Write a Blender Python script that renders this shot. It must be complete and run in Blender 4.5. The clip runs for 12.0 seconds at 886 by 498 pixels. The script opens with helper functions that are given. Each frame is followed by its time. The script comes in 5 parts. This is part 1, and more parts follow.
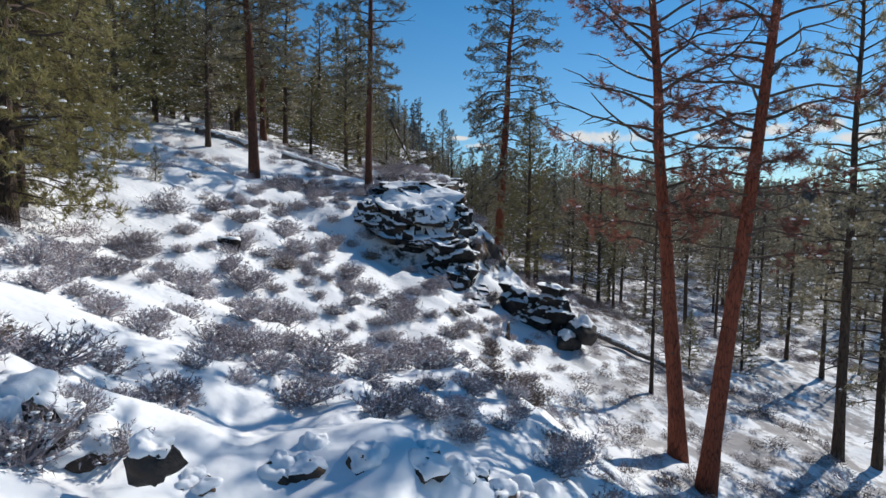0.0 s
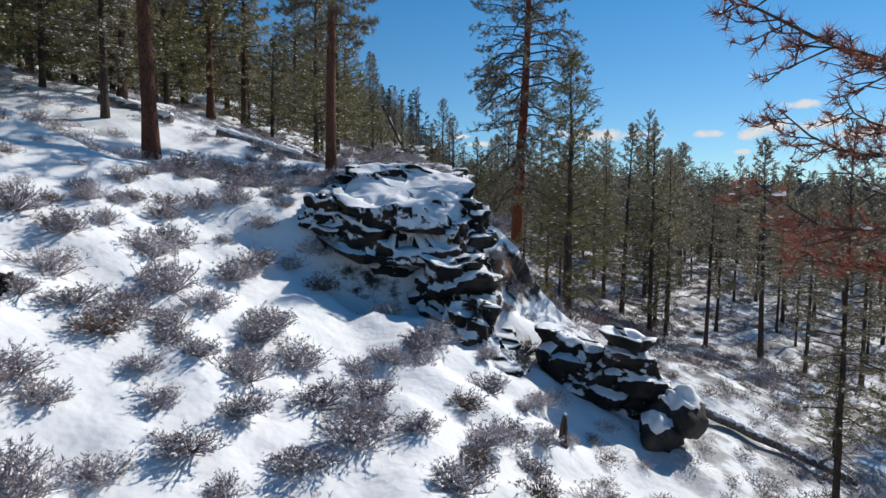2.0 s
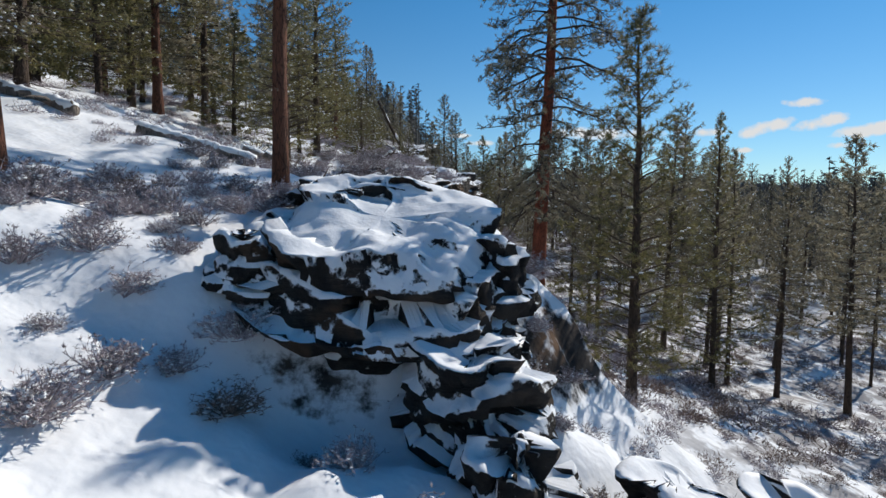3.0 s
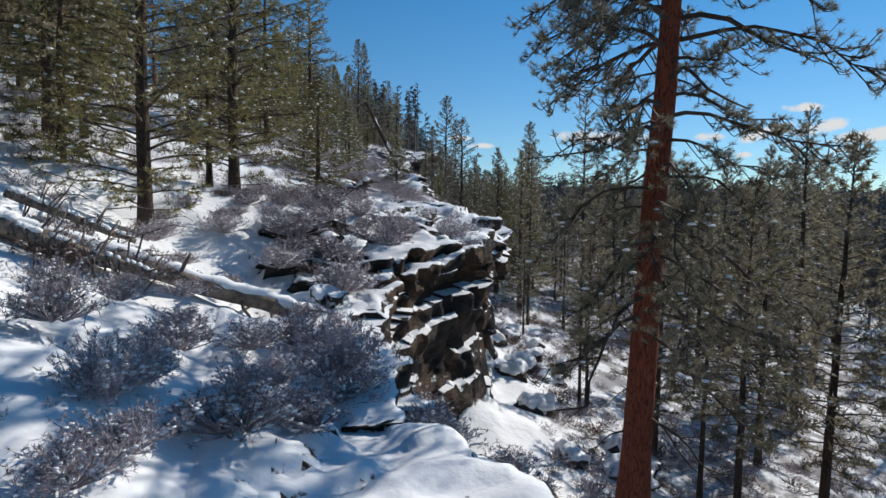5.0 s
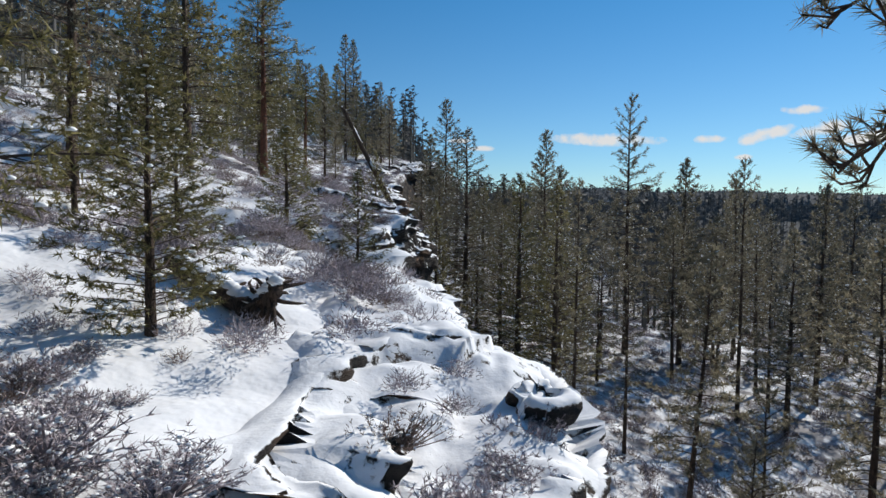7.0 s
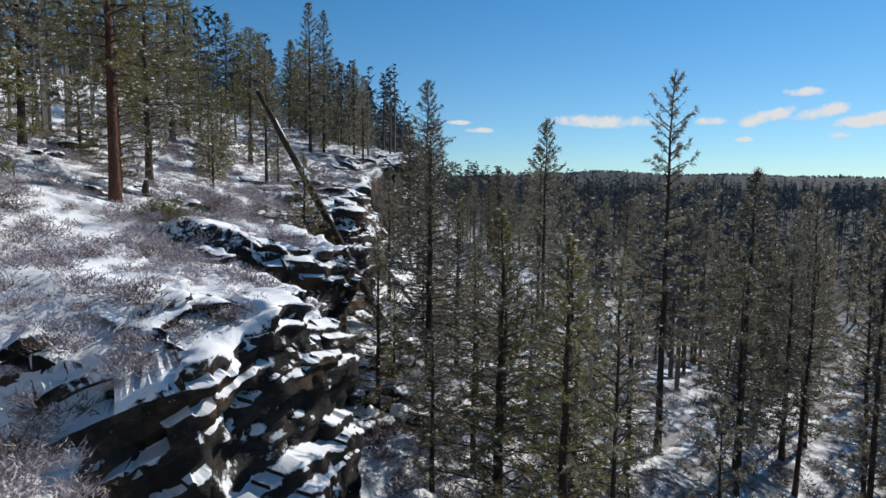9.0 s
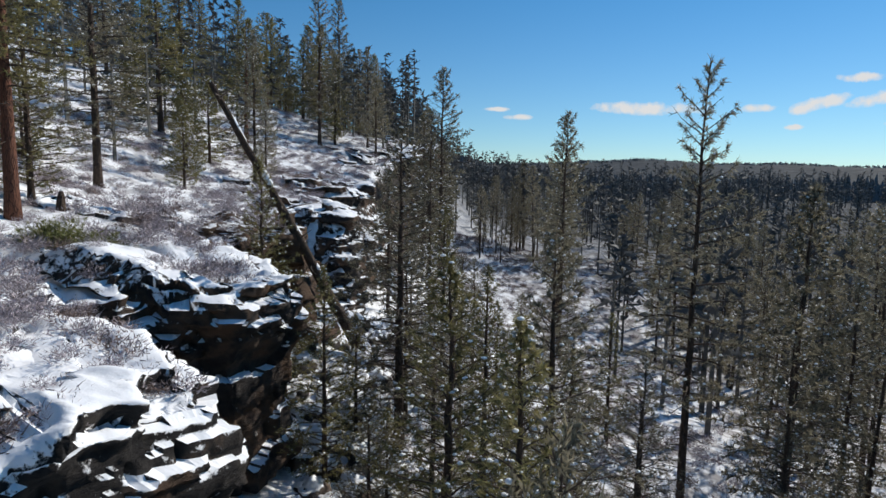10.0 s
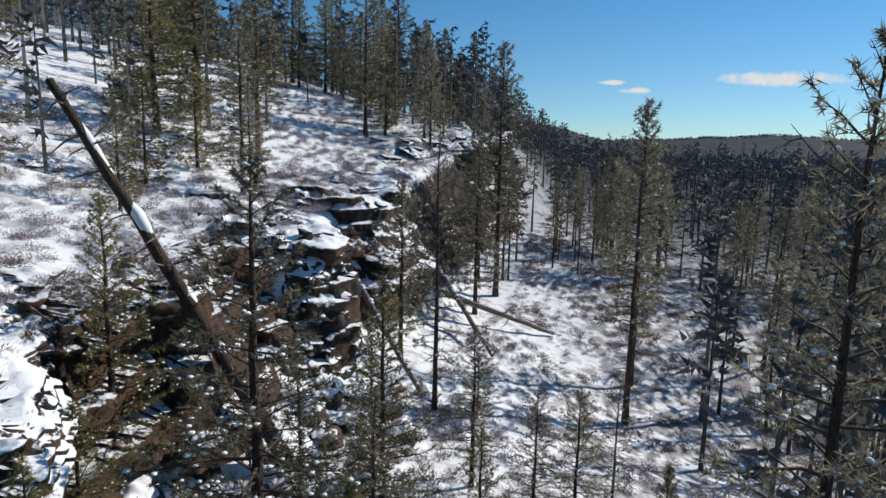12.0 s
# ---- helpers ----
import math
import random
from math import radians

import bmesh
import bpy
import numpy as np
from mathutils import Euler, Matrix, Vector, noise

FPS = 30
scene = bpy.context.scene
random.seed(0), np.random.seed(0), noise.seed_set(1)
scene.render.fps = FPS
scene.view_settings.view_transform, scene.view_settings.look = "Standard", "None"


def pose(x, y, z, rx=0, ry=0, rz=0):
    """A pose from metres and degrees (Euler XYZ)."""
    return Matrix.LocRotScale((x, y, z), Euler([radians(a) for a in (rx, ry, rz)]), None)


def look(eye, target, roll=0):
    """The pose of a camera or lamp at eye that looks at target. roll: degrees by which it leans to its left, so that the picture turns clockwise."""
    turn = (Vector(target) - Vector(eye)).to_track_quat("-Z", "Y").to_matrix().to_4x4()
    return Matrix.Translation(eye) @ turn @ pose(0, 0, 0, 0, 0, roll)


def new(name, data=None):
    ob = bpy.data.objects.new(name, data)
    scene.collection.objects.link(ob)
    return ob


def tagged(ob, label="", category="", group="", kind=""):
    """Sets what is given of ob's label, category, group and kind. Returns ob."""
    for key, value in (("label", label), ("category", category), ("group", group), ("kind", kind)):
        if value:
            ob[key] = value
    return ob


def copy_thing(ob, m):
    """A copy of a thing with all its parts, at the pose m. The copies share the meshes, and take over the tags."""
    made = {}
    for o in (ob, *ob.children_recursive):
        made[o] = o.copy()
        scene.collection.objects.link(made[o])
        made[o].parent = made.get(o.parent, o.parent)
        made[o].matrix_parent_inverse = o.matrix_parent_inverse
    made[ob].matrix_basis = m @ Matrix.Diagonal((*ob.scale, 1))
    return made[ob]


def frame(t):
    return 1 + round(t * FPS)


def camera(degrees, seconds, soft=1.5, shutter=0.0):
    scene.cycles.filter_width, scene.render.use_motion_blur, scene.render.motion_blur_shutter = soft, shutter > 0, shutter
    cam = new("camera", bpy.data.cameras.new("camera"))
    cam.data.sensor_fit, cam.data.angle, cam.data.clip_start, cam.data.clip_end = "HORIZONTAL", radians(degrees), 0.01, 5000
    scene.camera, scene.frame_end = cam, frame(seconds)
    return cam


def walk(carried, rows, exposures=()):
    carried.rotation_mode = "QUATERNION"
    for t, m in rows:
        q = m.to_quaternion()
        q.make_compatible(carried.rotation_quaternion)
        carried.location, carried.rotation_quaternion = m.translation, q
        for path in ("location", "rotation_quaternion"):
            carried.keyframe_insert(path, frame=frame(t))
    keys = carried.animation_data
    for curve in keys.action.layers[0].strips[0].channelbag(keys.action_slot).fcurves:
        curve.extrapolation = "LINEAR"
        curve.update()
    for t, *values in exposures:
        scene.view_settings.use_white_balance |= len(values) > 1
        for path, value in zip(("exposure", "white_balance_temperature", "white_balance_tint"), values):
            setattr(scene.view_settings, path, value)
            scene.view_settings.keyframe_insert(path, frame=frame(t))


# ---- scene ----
cam = camera(72.9, 12.0)
PATH = [
    (0, (0.144, -0.666, 0.09), (0.134, 1.33, -0.045), 0.6),
    (0.5, (0.168, 1.096, 0.066), (0.157, 3.091, -0.068), 0.5),
    (1, (0.204, 2.985, 0.02), (0.192, 4.98, -0.112), 0.4),
    (1.5, (0.16, 5.188, 0.028), (0.15, 7.184, -0.11), 0.4),
    (2, (0.131, 7.826, 0.033), (0.118, 9.821, -0.107), 0.3),
    (2.5, (0.068, 10.701, 0.209), (0.054, 12.696, 0.069), 0.2),
    (3, (-0.001, 13.601, 0.66), (-0.017, 15.596, 0.517), 0.2),
    (3.2, (-0.011, 14.706, 0.853), (-0.03, 16.701, 0.712), 0.3),
    (4.8, (-0.226, 23.647, 2.294), (-0.243, 25.642, 2.16), 0.7),
    (5, (-0.262, 24.751, 2.504), (-0.277, 26.747, 2.369), 0.6),
    (5.5, (-0.227, 27.354, 2.969), (-0.246, 29.349, 2.839), 0.3),
    (6, (-0.281, 29.981, 3.485), (-0.297, 31.977, 3.358), 0.3),
    (6.5, (-0.314, 32.543, 4.021), (-0.33, 34.539, 3.894), 0.2),
    (7, (-0.329, 35.361, 4.517), (-0.344, 37.357, 4.391), 0.5),
    (7.2, (-0.309, 36.561, 4.725), (-0.327, 38.557, 4.599), 0.5),
    (8.8, (0.952, 45.179, 6.294), (0.944, 47.171, 6.116), 0.6),
    (9, (1.336, 46.061, 6.47), (1.324, 48.053, 6.285), 0.6),
    (9.5, (2.299, 48.149, 6.945), (2.257, 50.138, 6.74), 0.9),
    (10, (3.222, 50.321, 7.384), (3.091, 52.303, 7.155), 1.1),
    (10.5, (4.043, 52.587, 7.842), (3.812, 54.558, 7.589), 1.1),
    (11, (4.772, 54.858, 8.258), (4.452, 56.813, 7.984), 1.2),
    (11.5, (5.496, 57.302, 8.689), (5.097, 59.24, 8.395), 1.3),
    (12, (6.202, 59.771, 9.157), (5.726, 61.689, 8.844), 1.3),
]
walk(cam, [(t, look(eye, target, roll)) for t, eye, target, roll in PATH])

# ---- sky, sun, exposure ----
SUN_AZ, SUN_EL = radians(45), radians(33)   # clockwise from +y, above the horizon
world = bpy.data.worlds.new("winter_sky")
scene.world = world
world.use_nodes = True


def link(nt, a, b):
    nt.links.new(a, b)


def node(nt, kind, **values):
    n = nt.nodes.new(kind)
    for key, value in values.items():
        if key == "inputs":
            for slot, v in value.items():
                if isinstance(v, bpy.types.NodeSocket):
                    nt.links.new(v, n.inputs[slot])
                else:
                    n.inputs[slot].default_value = v
        elif key == "operation":
            n.operation = value
        elif key == "blend_type":
            n.blend_type = value
        elif key == "data_type":
            n.data_type = value
        elif key == "feature":
            n.feature = value
    return n


def math_node(nt, op, a, b=0.0, clamp=False):
    n = node(nt, "ShaderNodeMath", operation=op, inputs={0: a, 1: b})
    n.use_clamp = clamp
    return n.outputs[0]


def build_sky(nt):
    nt.nodes.clear()
    out = nt.nodes.new("ShaderNodeOutputWorld")
    sky = nt.nodes.new("ShaderNodeTexSky")
    sky.sky_type = "NISHITA"
    sky.sun_disc = False
    sky.sun_elevation, sky.sun_rotation = SUN_EL, SUN_AZ
    sky.altitude, sky.air_density, sky.dust_density, sky.ozone_density = 1300, 1.1, 0.1, 2.0
    way = nt.nodes.new("ShaderNodeTexCoord").outputs["Generated"]
    sep = node(nt, "ShaderNodeSeparateXYZ", inputs={0: way})
    az = math_node(nt, "ARCTAN2", sep.outputs[0], sep.outputs[1])
    el = math_node(nt, "ARCSINE", sep.outputs[2])
    noise_a = node(nt, "ShaderNodeTexNoise", inputs={"Vector": way, "Scale": 34.0, "Detail": 6.0, "Roughness": 0.6}).outputs[0]
    wob = math_node(nt, "MULTIPLY", math_node(nt, "SUBTRACT", noise_a, 0.5), 3.4)
    total = None
    # small fair-weather clouds over the valley: azimuth, elevation, half width, half height, tilt (degrees)
    for a, e, w, h, tilt in ((14.5, 6.6, 5.2, 0.62, 0.03), (27.3, 6.6, 2.2, 0.62, -0.22), (31.5, 6.8, 1.9, 0.6, -0.2), (30.2, 8.4, 1.6, 0.4, 0.05),
                             (35.2, 6.0, 3.4, 0.55, -0.1), (26.0, 4.8, 0.8, 0.25, 0), (3.0, 5.9, 1.3, 0.32, 0), (1.0, 6.6, 1.4, 0.22, 0),
                             (32.5, 4.9, 1.0, 0.3, 0), (39.5, 8.8, 2.5, 0.8, -0.15), (44, 6.5, 4.0, 0.8, 0), (52, 8, 5.0, 0.9, 0), (23.5, 6.4, 1.6, 0.4, 0)):
        da = math_node(nt, "SUBTRACT", az, radians(a))
        de = math_node(nt, "ADD", math_node(nt, "SUBTRACT", el, radians(e)), math_node(nt, "MULTIPLY", da, tilt))
        da = math_node(nt, "DIVIDE", da, radians(w))
        de = math_node(nt, "DIVIDE", de, radians(h))
        r = math_node(nt, "ADD", math_node(nt, "MULTIPLY", da, da), math_node(nt, "MULTIPLY", de, de))
        c = math_node(nt, "SUBTRACT", 1.0, math_node(nt, "ADD", r, wob), clamp=True)
        total = c if total is None else math_node(nt, "MAXIMUM", total, c)
    cover = node(nt, "ShaderNodeMapRange", inputs={0: total, 1: 0.0, 2: 0.8, 3: 0.0, 4: 0.95}).outputs[0]
    low_sky = node(nt, "ShaderNodeMapRange", inputs={0: el, 1: radians(-2), 2: radians(26), 3: 1.0, 4: 0.0}).outputs[0]
    tint = node(nt, "ShaderNodeMix", data_type="RGBA", inputs={0: low_sky, 6: (0.2, 0.84, 1.17, 1), 7: (0.74, 0.91, 1.06, 1)}).outputs[2]
    deep = node(nt, "ShaderNodeMix", data_type="RGBA", blend_type="MULTIPLY", inputs={0: 1.0, 6: sky.outputs[0], 7: tint})
    mix = node(nt, "ShaderNodeMix", data_type="RGBA", inputs={0: cover, 6: deep.outputs[2], 7: (8.6, 8.5, 8.4, 1)})
    bg = node(nt, "ShaderNodeBackground", inputs={"Color": mix.outputs[2], "Strength": 0.087})
    link(nt, bg.outputs[0], out.inputs[0])


build_sky(world.node_tree)
sun_data = bpy.data.lights.new("sun", "SUN")
sun_data.energy, sun_data.angle, sun_data.color = 4.7, radians(0.53), (1.0, 0.95, 0.87)
sun = new("sun", sun_data)
sun.matrix_world = look((0, 0, 60), (-math.sin(SUN_AZ) * math.cos(SUN_EL), -math.cos(SUN_AZ) * math.cos(SUN_EL), 60 - math.sin(SUN_EL)))
scene.view_settings.exposure = 0.0


# ---- materials ----
def material(name):
    m = bpy.data.materials.new(name)
    m.use_nodes = True
    nt = m.node_tree
    return m, nt, nt.nodes["Principled BSDF"]


def coords(nt, scale=(1, 1, 1), world_space=False):
    if world_space:
        src = nt.nodes.new("ShaderNodeNewGeometry").outputs["Position"]
    else:
        src = nt.nodes.new("ShaderNodeTexCoord").outputs["Object"]
    return node(nt, "ShaderNodeMapping", inputs={"Vector": src, "Scale": scale}).outputs[0]


def noise_tex(nt, vec, scale, detail=4.0, rough=0.55):
    return node(nt, "ShaderNodeTexNoise", inputs={"Vector": vec, "Scale": scale, "Detail": detail, "Roughness": rough}).outputs[0]


def ramp(nt, fac, lo, hi, a=0.0, b=1.0):
    n = node(nt, "ShaderNodeMapRange", inputs={0: fac, 1: lo, 2: hi, 3: a, 4: b})
    n.interpolation_type = "SMOOTHSTEP"
    return n.outputs[0]


def mix_rgb(nt, fac, a, b):
    return node(nt, "ShaderNodeMix", data_type="RGBA", inputs={0: fac, 6: a, 7: b}).outputs[2]


def bump(nt, height, strength, distance, normal=None):
    ins = {"Height": height, "Strength": strength, "Distance": distance}
    if normal is not None:
        ins["Normal"] = normal
    return node(nt, "ShaderNodeBump", inputs=ins).outputs[0]


SNOW_A, SNOW_B = (0.80, 0.815, 0.84, 1), (0.86, 0.865, 0.87, 1)
ROCK_A, ROCK_B, ROCK_C = (0.026, 0.024, 0.024, 1), (0.085, 0.073, 0.065, 1), (0.15, 0.09, 0.055, 1)


def snow_colour(nt, vec):
    return mix_rgb(nt, noise_tex(nt, vec, 2.2, 5), SNOW_A, SNOW_B)


def rock_colour(nt, vec, brown=0.0):
    base = mix_rgb(nt, ramp(nt, noise_tex(nt, vec, 1.6, 6, 0.65), 0.35, 0.7), ROCK_A, ROCK_B)
    return mix_rgb(nt, ramp(nt, noise_tex(nt, vec, 0.8, 4), 0.52 - 0.3 * brown, 0.68 - 0.2 * brown, 0, 0.75), base, ROCK_C)


def make_snow():
    m, nt, b = material("fresh_snow")
    vec = coords(nt, world_space=True)
    link(nt, snow_colour(nt, vec), b.inputs["Base Color"])
    b.inputs["Roughness"].default_value = 0.62
    b.inputs["Specular IOR Level"].default_value = 0.25
    link(nt, bump(nt, noise_tex(nt, vec, 14, 4), 0.2, 0.03), b.inputs["Normal"])
    return m


def make_rock(name="bedded_basalt", brown=0.0, bare=0.34):
    """Dark bedded rock; snow lies on what faces up."""
    m, nt, b = material(name)
    vec = coords(nt, world_space=True)
    bed = coords(nt, (0.8, 0.8, 5.0), world_space=True)
    normal = nt.nodes.new("ShaderNodeNewGeometry").outputs["Normal"]
    up = node(nt, "ShaderNodeSeparateXYZ", inputs={0: normal}).outputs[2]
    patch = math_node(nt, "MULTIPLY", math_node(nt, "SUBTRACT", noise_tex(nt, vec, 4.2, 6, 0.7), 0.5), 1.7)
    cover = ramp(nt, math_node(nt, "ADD", up, patch), bare, bare + 0.14)
    link(nt, mix_rgb(nt, cover, rock_colour(nt, vec, brown), snow_colour(nt, vec)), b.inputs["Base Color"])
    b.inputs["Roughness"].default_value = 0.85
    b.inputs["Specular IOR Level"].default_value = 0.2
    h = math_node(nt, "ADD", math_node(nt, "MULTIPLY", math_node(nt, "MULTIPLY", noise_tex(nt, bed, 2.8, 7, 0.75), 1.0), math_node(nt, "SUBTRACT", 1.0, cover)), math_node(nt, "MULTIPLY", cover, math_node(nt, "ADD", 0.75, math_node(nt, "MULTIPLY", noise_tex(nt, vec, 5.0, 3), 0.1))))
    link(nt, bump(nt, h, 1.0, 0.2), b.inputs["Normal"])
    return m


def make_bare_rock():
    m, nt, b = material("dark_boulder_rock")
    vec = coords(nt, world_space=True)
    link(nt, rock_colour(nt, vec), b.inputs["Base Color"])
    b.inputs["Roughness"].default_value = 0.85
    b.inputs["Specular IOR Level"].default_value = 0.2
    link(nt, bump(nt, noise_tex(nt, vec, 5, 6, 0.7), 0.9, 0.06), b.inputs["Normal"])
    return m


def make_ground():
    """Snowfield: open snow on the slope, rock where it is steep, litter under the valley trees, in the distance dark
    woods paled by painted haze.
    """
    m, nt, b = material("snowy_ground")
    vec = coords(nt, world_space=True)
    normal = nt.nodes.new("ShaderNodeNewGeometry").outputs["Normal"]
    up = node(nt, "ShaderNodeSeparateXYZ", inputs={0: normal}).outputs[2]
    steep = ramp(nt, math_node(nt, "ADD", up, math_node(nt, "MULTIPLY", math_node(nt, "SUBTRACT", noise_tex(nt, vec, 2.6, 5, 0.65), 0.5), 0.5)), 0.46, 0.58, 1, 0)
    sep = node(nt, "ShaderNodeSeparateXYZ", inputs={0: vec})
    # thin, broken snow with litter showing on the valley side
    side = ramp(nt, sep.outputs[0], 1.5, 7.0, 0.0, 1.0)
    side = math_node(nt, "MAXIMUM", side, ramp(nt, sep.outputs[1], 52.0, 66.0, 0.0, 0.62))
    low = ramp(nt, math_node(nt, "ADD", math_node(nt, "MULTIPLY", noise_tex(nt, vec, 0.9, 8, 0.7), 1.0), math_node(nt, "MULTIPLY", side, 0.13)), 0.56, 0.68)
    litter = mix_rgb(nt, noise_tex(nt, vec, 6, 5), (0.06, 0.048, 0.042, 1), (0.19, 0.15, 0.135, 1))
    snow = mix_rgb(nt, math_node(nt, "MULTIPLY", low, math_node(nt, "ADD", math_node(nt, "MULTIPLY", side, 0.62), 0.06)), snow_colour(nt, vec), litter)
    near = mix_rgb(nt, steep, snow, rock_colour(nt, vec))
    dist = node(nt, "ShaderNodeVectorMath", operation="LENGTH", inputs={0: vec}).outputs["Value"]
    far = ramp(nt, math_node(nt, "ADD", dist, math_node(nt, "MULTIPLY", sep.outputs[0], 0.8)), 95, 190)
    # colour of wooded ground, with the far trees' haze grey mixed in
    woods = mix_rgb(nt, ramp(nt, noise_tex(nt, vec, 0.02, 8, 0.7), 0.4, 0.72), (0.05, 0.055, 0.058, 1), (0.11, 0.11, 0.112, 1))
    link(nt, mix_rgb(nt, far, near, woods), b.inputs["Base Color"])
    b.inputs["Roughness"].default_value = 0.9
    b.inputs["Specular IOR Level"].default_value = 0.03
    fine = bump(nt, noise_tex(nt, vec, 8, 5, 0.6), 0.16, 0.04)
    link(nt, bump(nt, noise_tex(nt, vec, 1.5, 3), 0.5, 0.16, fine), b.inputs["Normal"])
    return m


def make_bark(name, dark, light, scale=1.0):
    m, nt, b = material(name)
    vec = coords(nt, (11 * scale, 11 * scale, 2.4 * scale))
    cells = node(nt, "ShaderNodeTexVoronoi", feature="DISTANCE_TO_EDGE", inputs={"Vector": vec, "Scale": 1.6, "Randomness": 1.0}).outputs["Distance"]
    plate = ramp(nt, math_node(nt, "ADD", cells, math_node(nt, "MULTIPLY", math_node(nt, "SUBTRACT", noise_tex(nt, vec, 3, 5), 0.5), 0.4)), -0.12, 0.16)
    tone = mix_rgb(nt, noise_tex(nt, coords(nt), 2.5, 4), light, tuple(c * 0.6 for c in light[:3]) + (1,))
    link(nt, mix_rgb(nt, plate, dark, tone), b.inputs["Base Color"])
    b.inputs["Roughness"].default_value = 0.9
    b.inputs["Specular IOR Level"].default_value = 0.15
    link(nt, bump(nt, math_node(nt, "ADD", plate, noise_tex(nt, vec, 8, 4)), 0.9, 0.04), b.inputs["Normal"])
    return m


def make_bare_wood():
    m, nt, b = material("bare_weathered_wood")
    vec = coords(nt, (3, 3, 3))
    tone = ramp(nt, noise_tex(nt, vec, 1.5, 6, 0.7), 0.3, 0.7)
    link(nt, mix_rgb(nt, tone, (0.09, 0.065, 0.05, 1), (0.33, 0.25, 0.19, 1)), b.inputs["Base Color"])
    b.inputs["Roughness"].default_value = 0.85
    link(nt, bump(nt, noise_tex(nt, vec, 9, 5), 0.6, 0.02), b.inputs["Normal"])
    return m


def make_leafy(name, a, b_col, rough=0.6, through_light=0.0):
    """Needles, twigs: colour varies from tuft to tuft and from plant to plant."""
    m, nt, b = material(name)
    island = nt.nodes.new("ShaderNodeNewGeometry").outputs["Random Per Island"]
    plant = nt.nodes.new("ShaderNodeObjectInfo").outputs["Random"]
    fac = math_node(nt, "ADD", math_node(nt, "MULTIPLY", island, 0.65), math_node(nt, "MULTIPLY", plant, 0.35))
    link(nt, mix_rgb(nt, fac, a, b_col), b.inputs["Base Color"])
    b.inputs["Roughness"].default_value = rough
    b.inputs["Specular IOR Level"].default_value = 0.25
    if through_light:
        tr = node(nt, "ShaderNodeBsdfTranslucent", inputs={"Color": mix_rgb(nt, fac, a, b_col)})
        mx = node(nt, "ShaderNodeMixShader", inputs={0: through_light, 1: b.outputs[0], 2: tr.outputs[0]})
        link(nt, mx.outputs[0], nt.nodes["Material Output"].inputs[0])
    return m


SNOW = make_snow()
ROCK = make_rock()
ROCK_BROWN = make_rock("brown_weathered_rock", 1.0, 0.85)
ROCK_LEDGE = make_rock("thin_bedded_basalt", 0.3, 0.55)
BARE_ROCK = make_bare_rock()
GROUND = make_ground()
BARK_RED = make_bark("red_pine_bark", (0.045, 0.02, 0.016, 1), (0.33, 0.10, 0.058, 1))
BARK_BROWN = make_bark("brown_pine_bark", (0.03, 0.02, 0.016, 1), (0.21, 0.095, 0.062, 1))
BARK_DARK = make_bark("dark_pine_bark", (0.02, 0.017, 0.015, 1), (0.12, 0.085, 0.065, 1))
BARK_GREY = make_bark("weathered_wood", (0.05, 0.045, 0.04, 1), (0.3, 0.25, 0.21, 1), 0.7)
BARK_LOG = make_bare_wood()
NEEDLE = make_leafy("green_needles", (0.04, 0.042, 0.018, 1), (0.40, 0.345, 0.145, 1), 0.5, 0.45)
NEEDLE_DARK = make_leafy("dull_needles", (0.04, 0.04, 0.028, 1), (0.43, 0.375, 0.255, 1), 0.55, 0.42)
NEEDLE_RED = make_leafy("rusty_needles", (0.13, 0.045, 0.032, 1), (0.45, 0.17, 0.115, 1), 0.55, 0.25)
# grey-blue distance haze put into the base colours, only slightly for the valley
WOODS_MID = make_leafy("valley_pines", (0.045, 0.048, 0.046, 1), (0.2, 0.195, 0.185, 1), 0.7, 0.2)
HAZED_WOODS = make_leafy("hazed_distant_pines", (0.07, 0.08, 0.09, 1), (0.17, 0.18, 0.19, 1), 0.8)
TWIG = make_leafy("pine_twigs", (0.045, 0.033, 0.027, 1), (0.11, 0.075, 0.055, 1), 0.8)
SAGE = make_leafy("sage_twigs", (0.13, 0.105, 0.112, 1), (0.6, 0.53, 0.55, 1), 0.8)
SAGE_BROWN = make_leafy("brown_brush_twigs", (0.085, 0.06, 0.05, 1), (0.31, 0.23, 0.195, 1), 0.8)
EVERGREEN = make_leafy("yellow_green_leaves", (0.09, 0.1, 0.03, 1), (0.24, 0.23, 0.07, 1), 0.5, 0.2)


# ---- the land ----
# stations along the walk: y, rim x, rim z, slope above, drop at the rim, width of the drop, slope below
LAND_ROWS = []


def rim(*row):
    LAND_ROWS.append(row)


rim(-40, -2, -1.2, 0.40, 0.3, 4.0, 0.42)
rim(2, -2.0, -1.9, 0.42, 0.2, 4.0, 0.42)
rim(12, -1.5, -3.3, 0.42, 0.2, 4.0, 0.43)
rim(18, -1.5, -2.45, 0.44, 0.3, 3.0, 0.42)
rim(20.7, -1.5, -1.75, 0.45, 0.4, 3.0, 0.42)
rim(21.5, -0.4, -1.3, 0.38, 0.7, 2.6, 0.42)
rim(23, 0.8, -0.6, 0.30, 1.7, 2.2, 0.41)
rim(26, 1.3, -0.2, 0.30, 2.4, 1.8, 0.40)
rim(31, -0.4, 0.1, 0.38, 1.5, 2.6, 0.42)
rim(34.2, -1.5, 0.3, 0.38, 2.2, 2.0, 0.42)
rim(36.3, -1.5, 0.75, 0.36, 3.2, 1.6, 0.42)
rim(37.6, -0.7, 1.0, 0.36, 3.6, 1.5, 0.42)
rim(39, 0.5, 1.2, 0.34, 3.6, 1.4, 0.42)
rim(43, 1.1, 1.8, 0.27, 4.6, 1.4, 0.38)
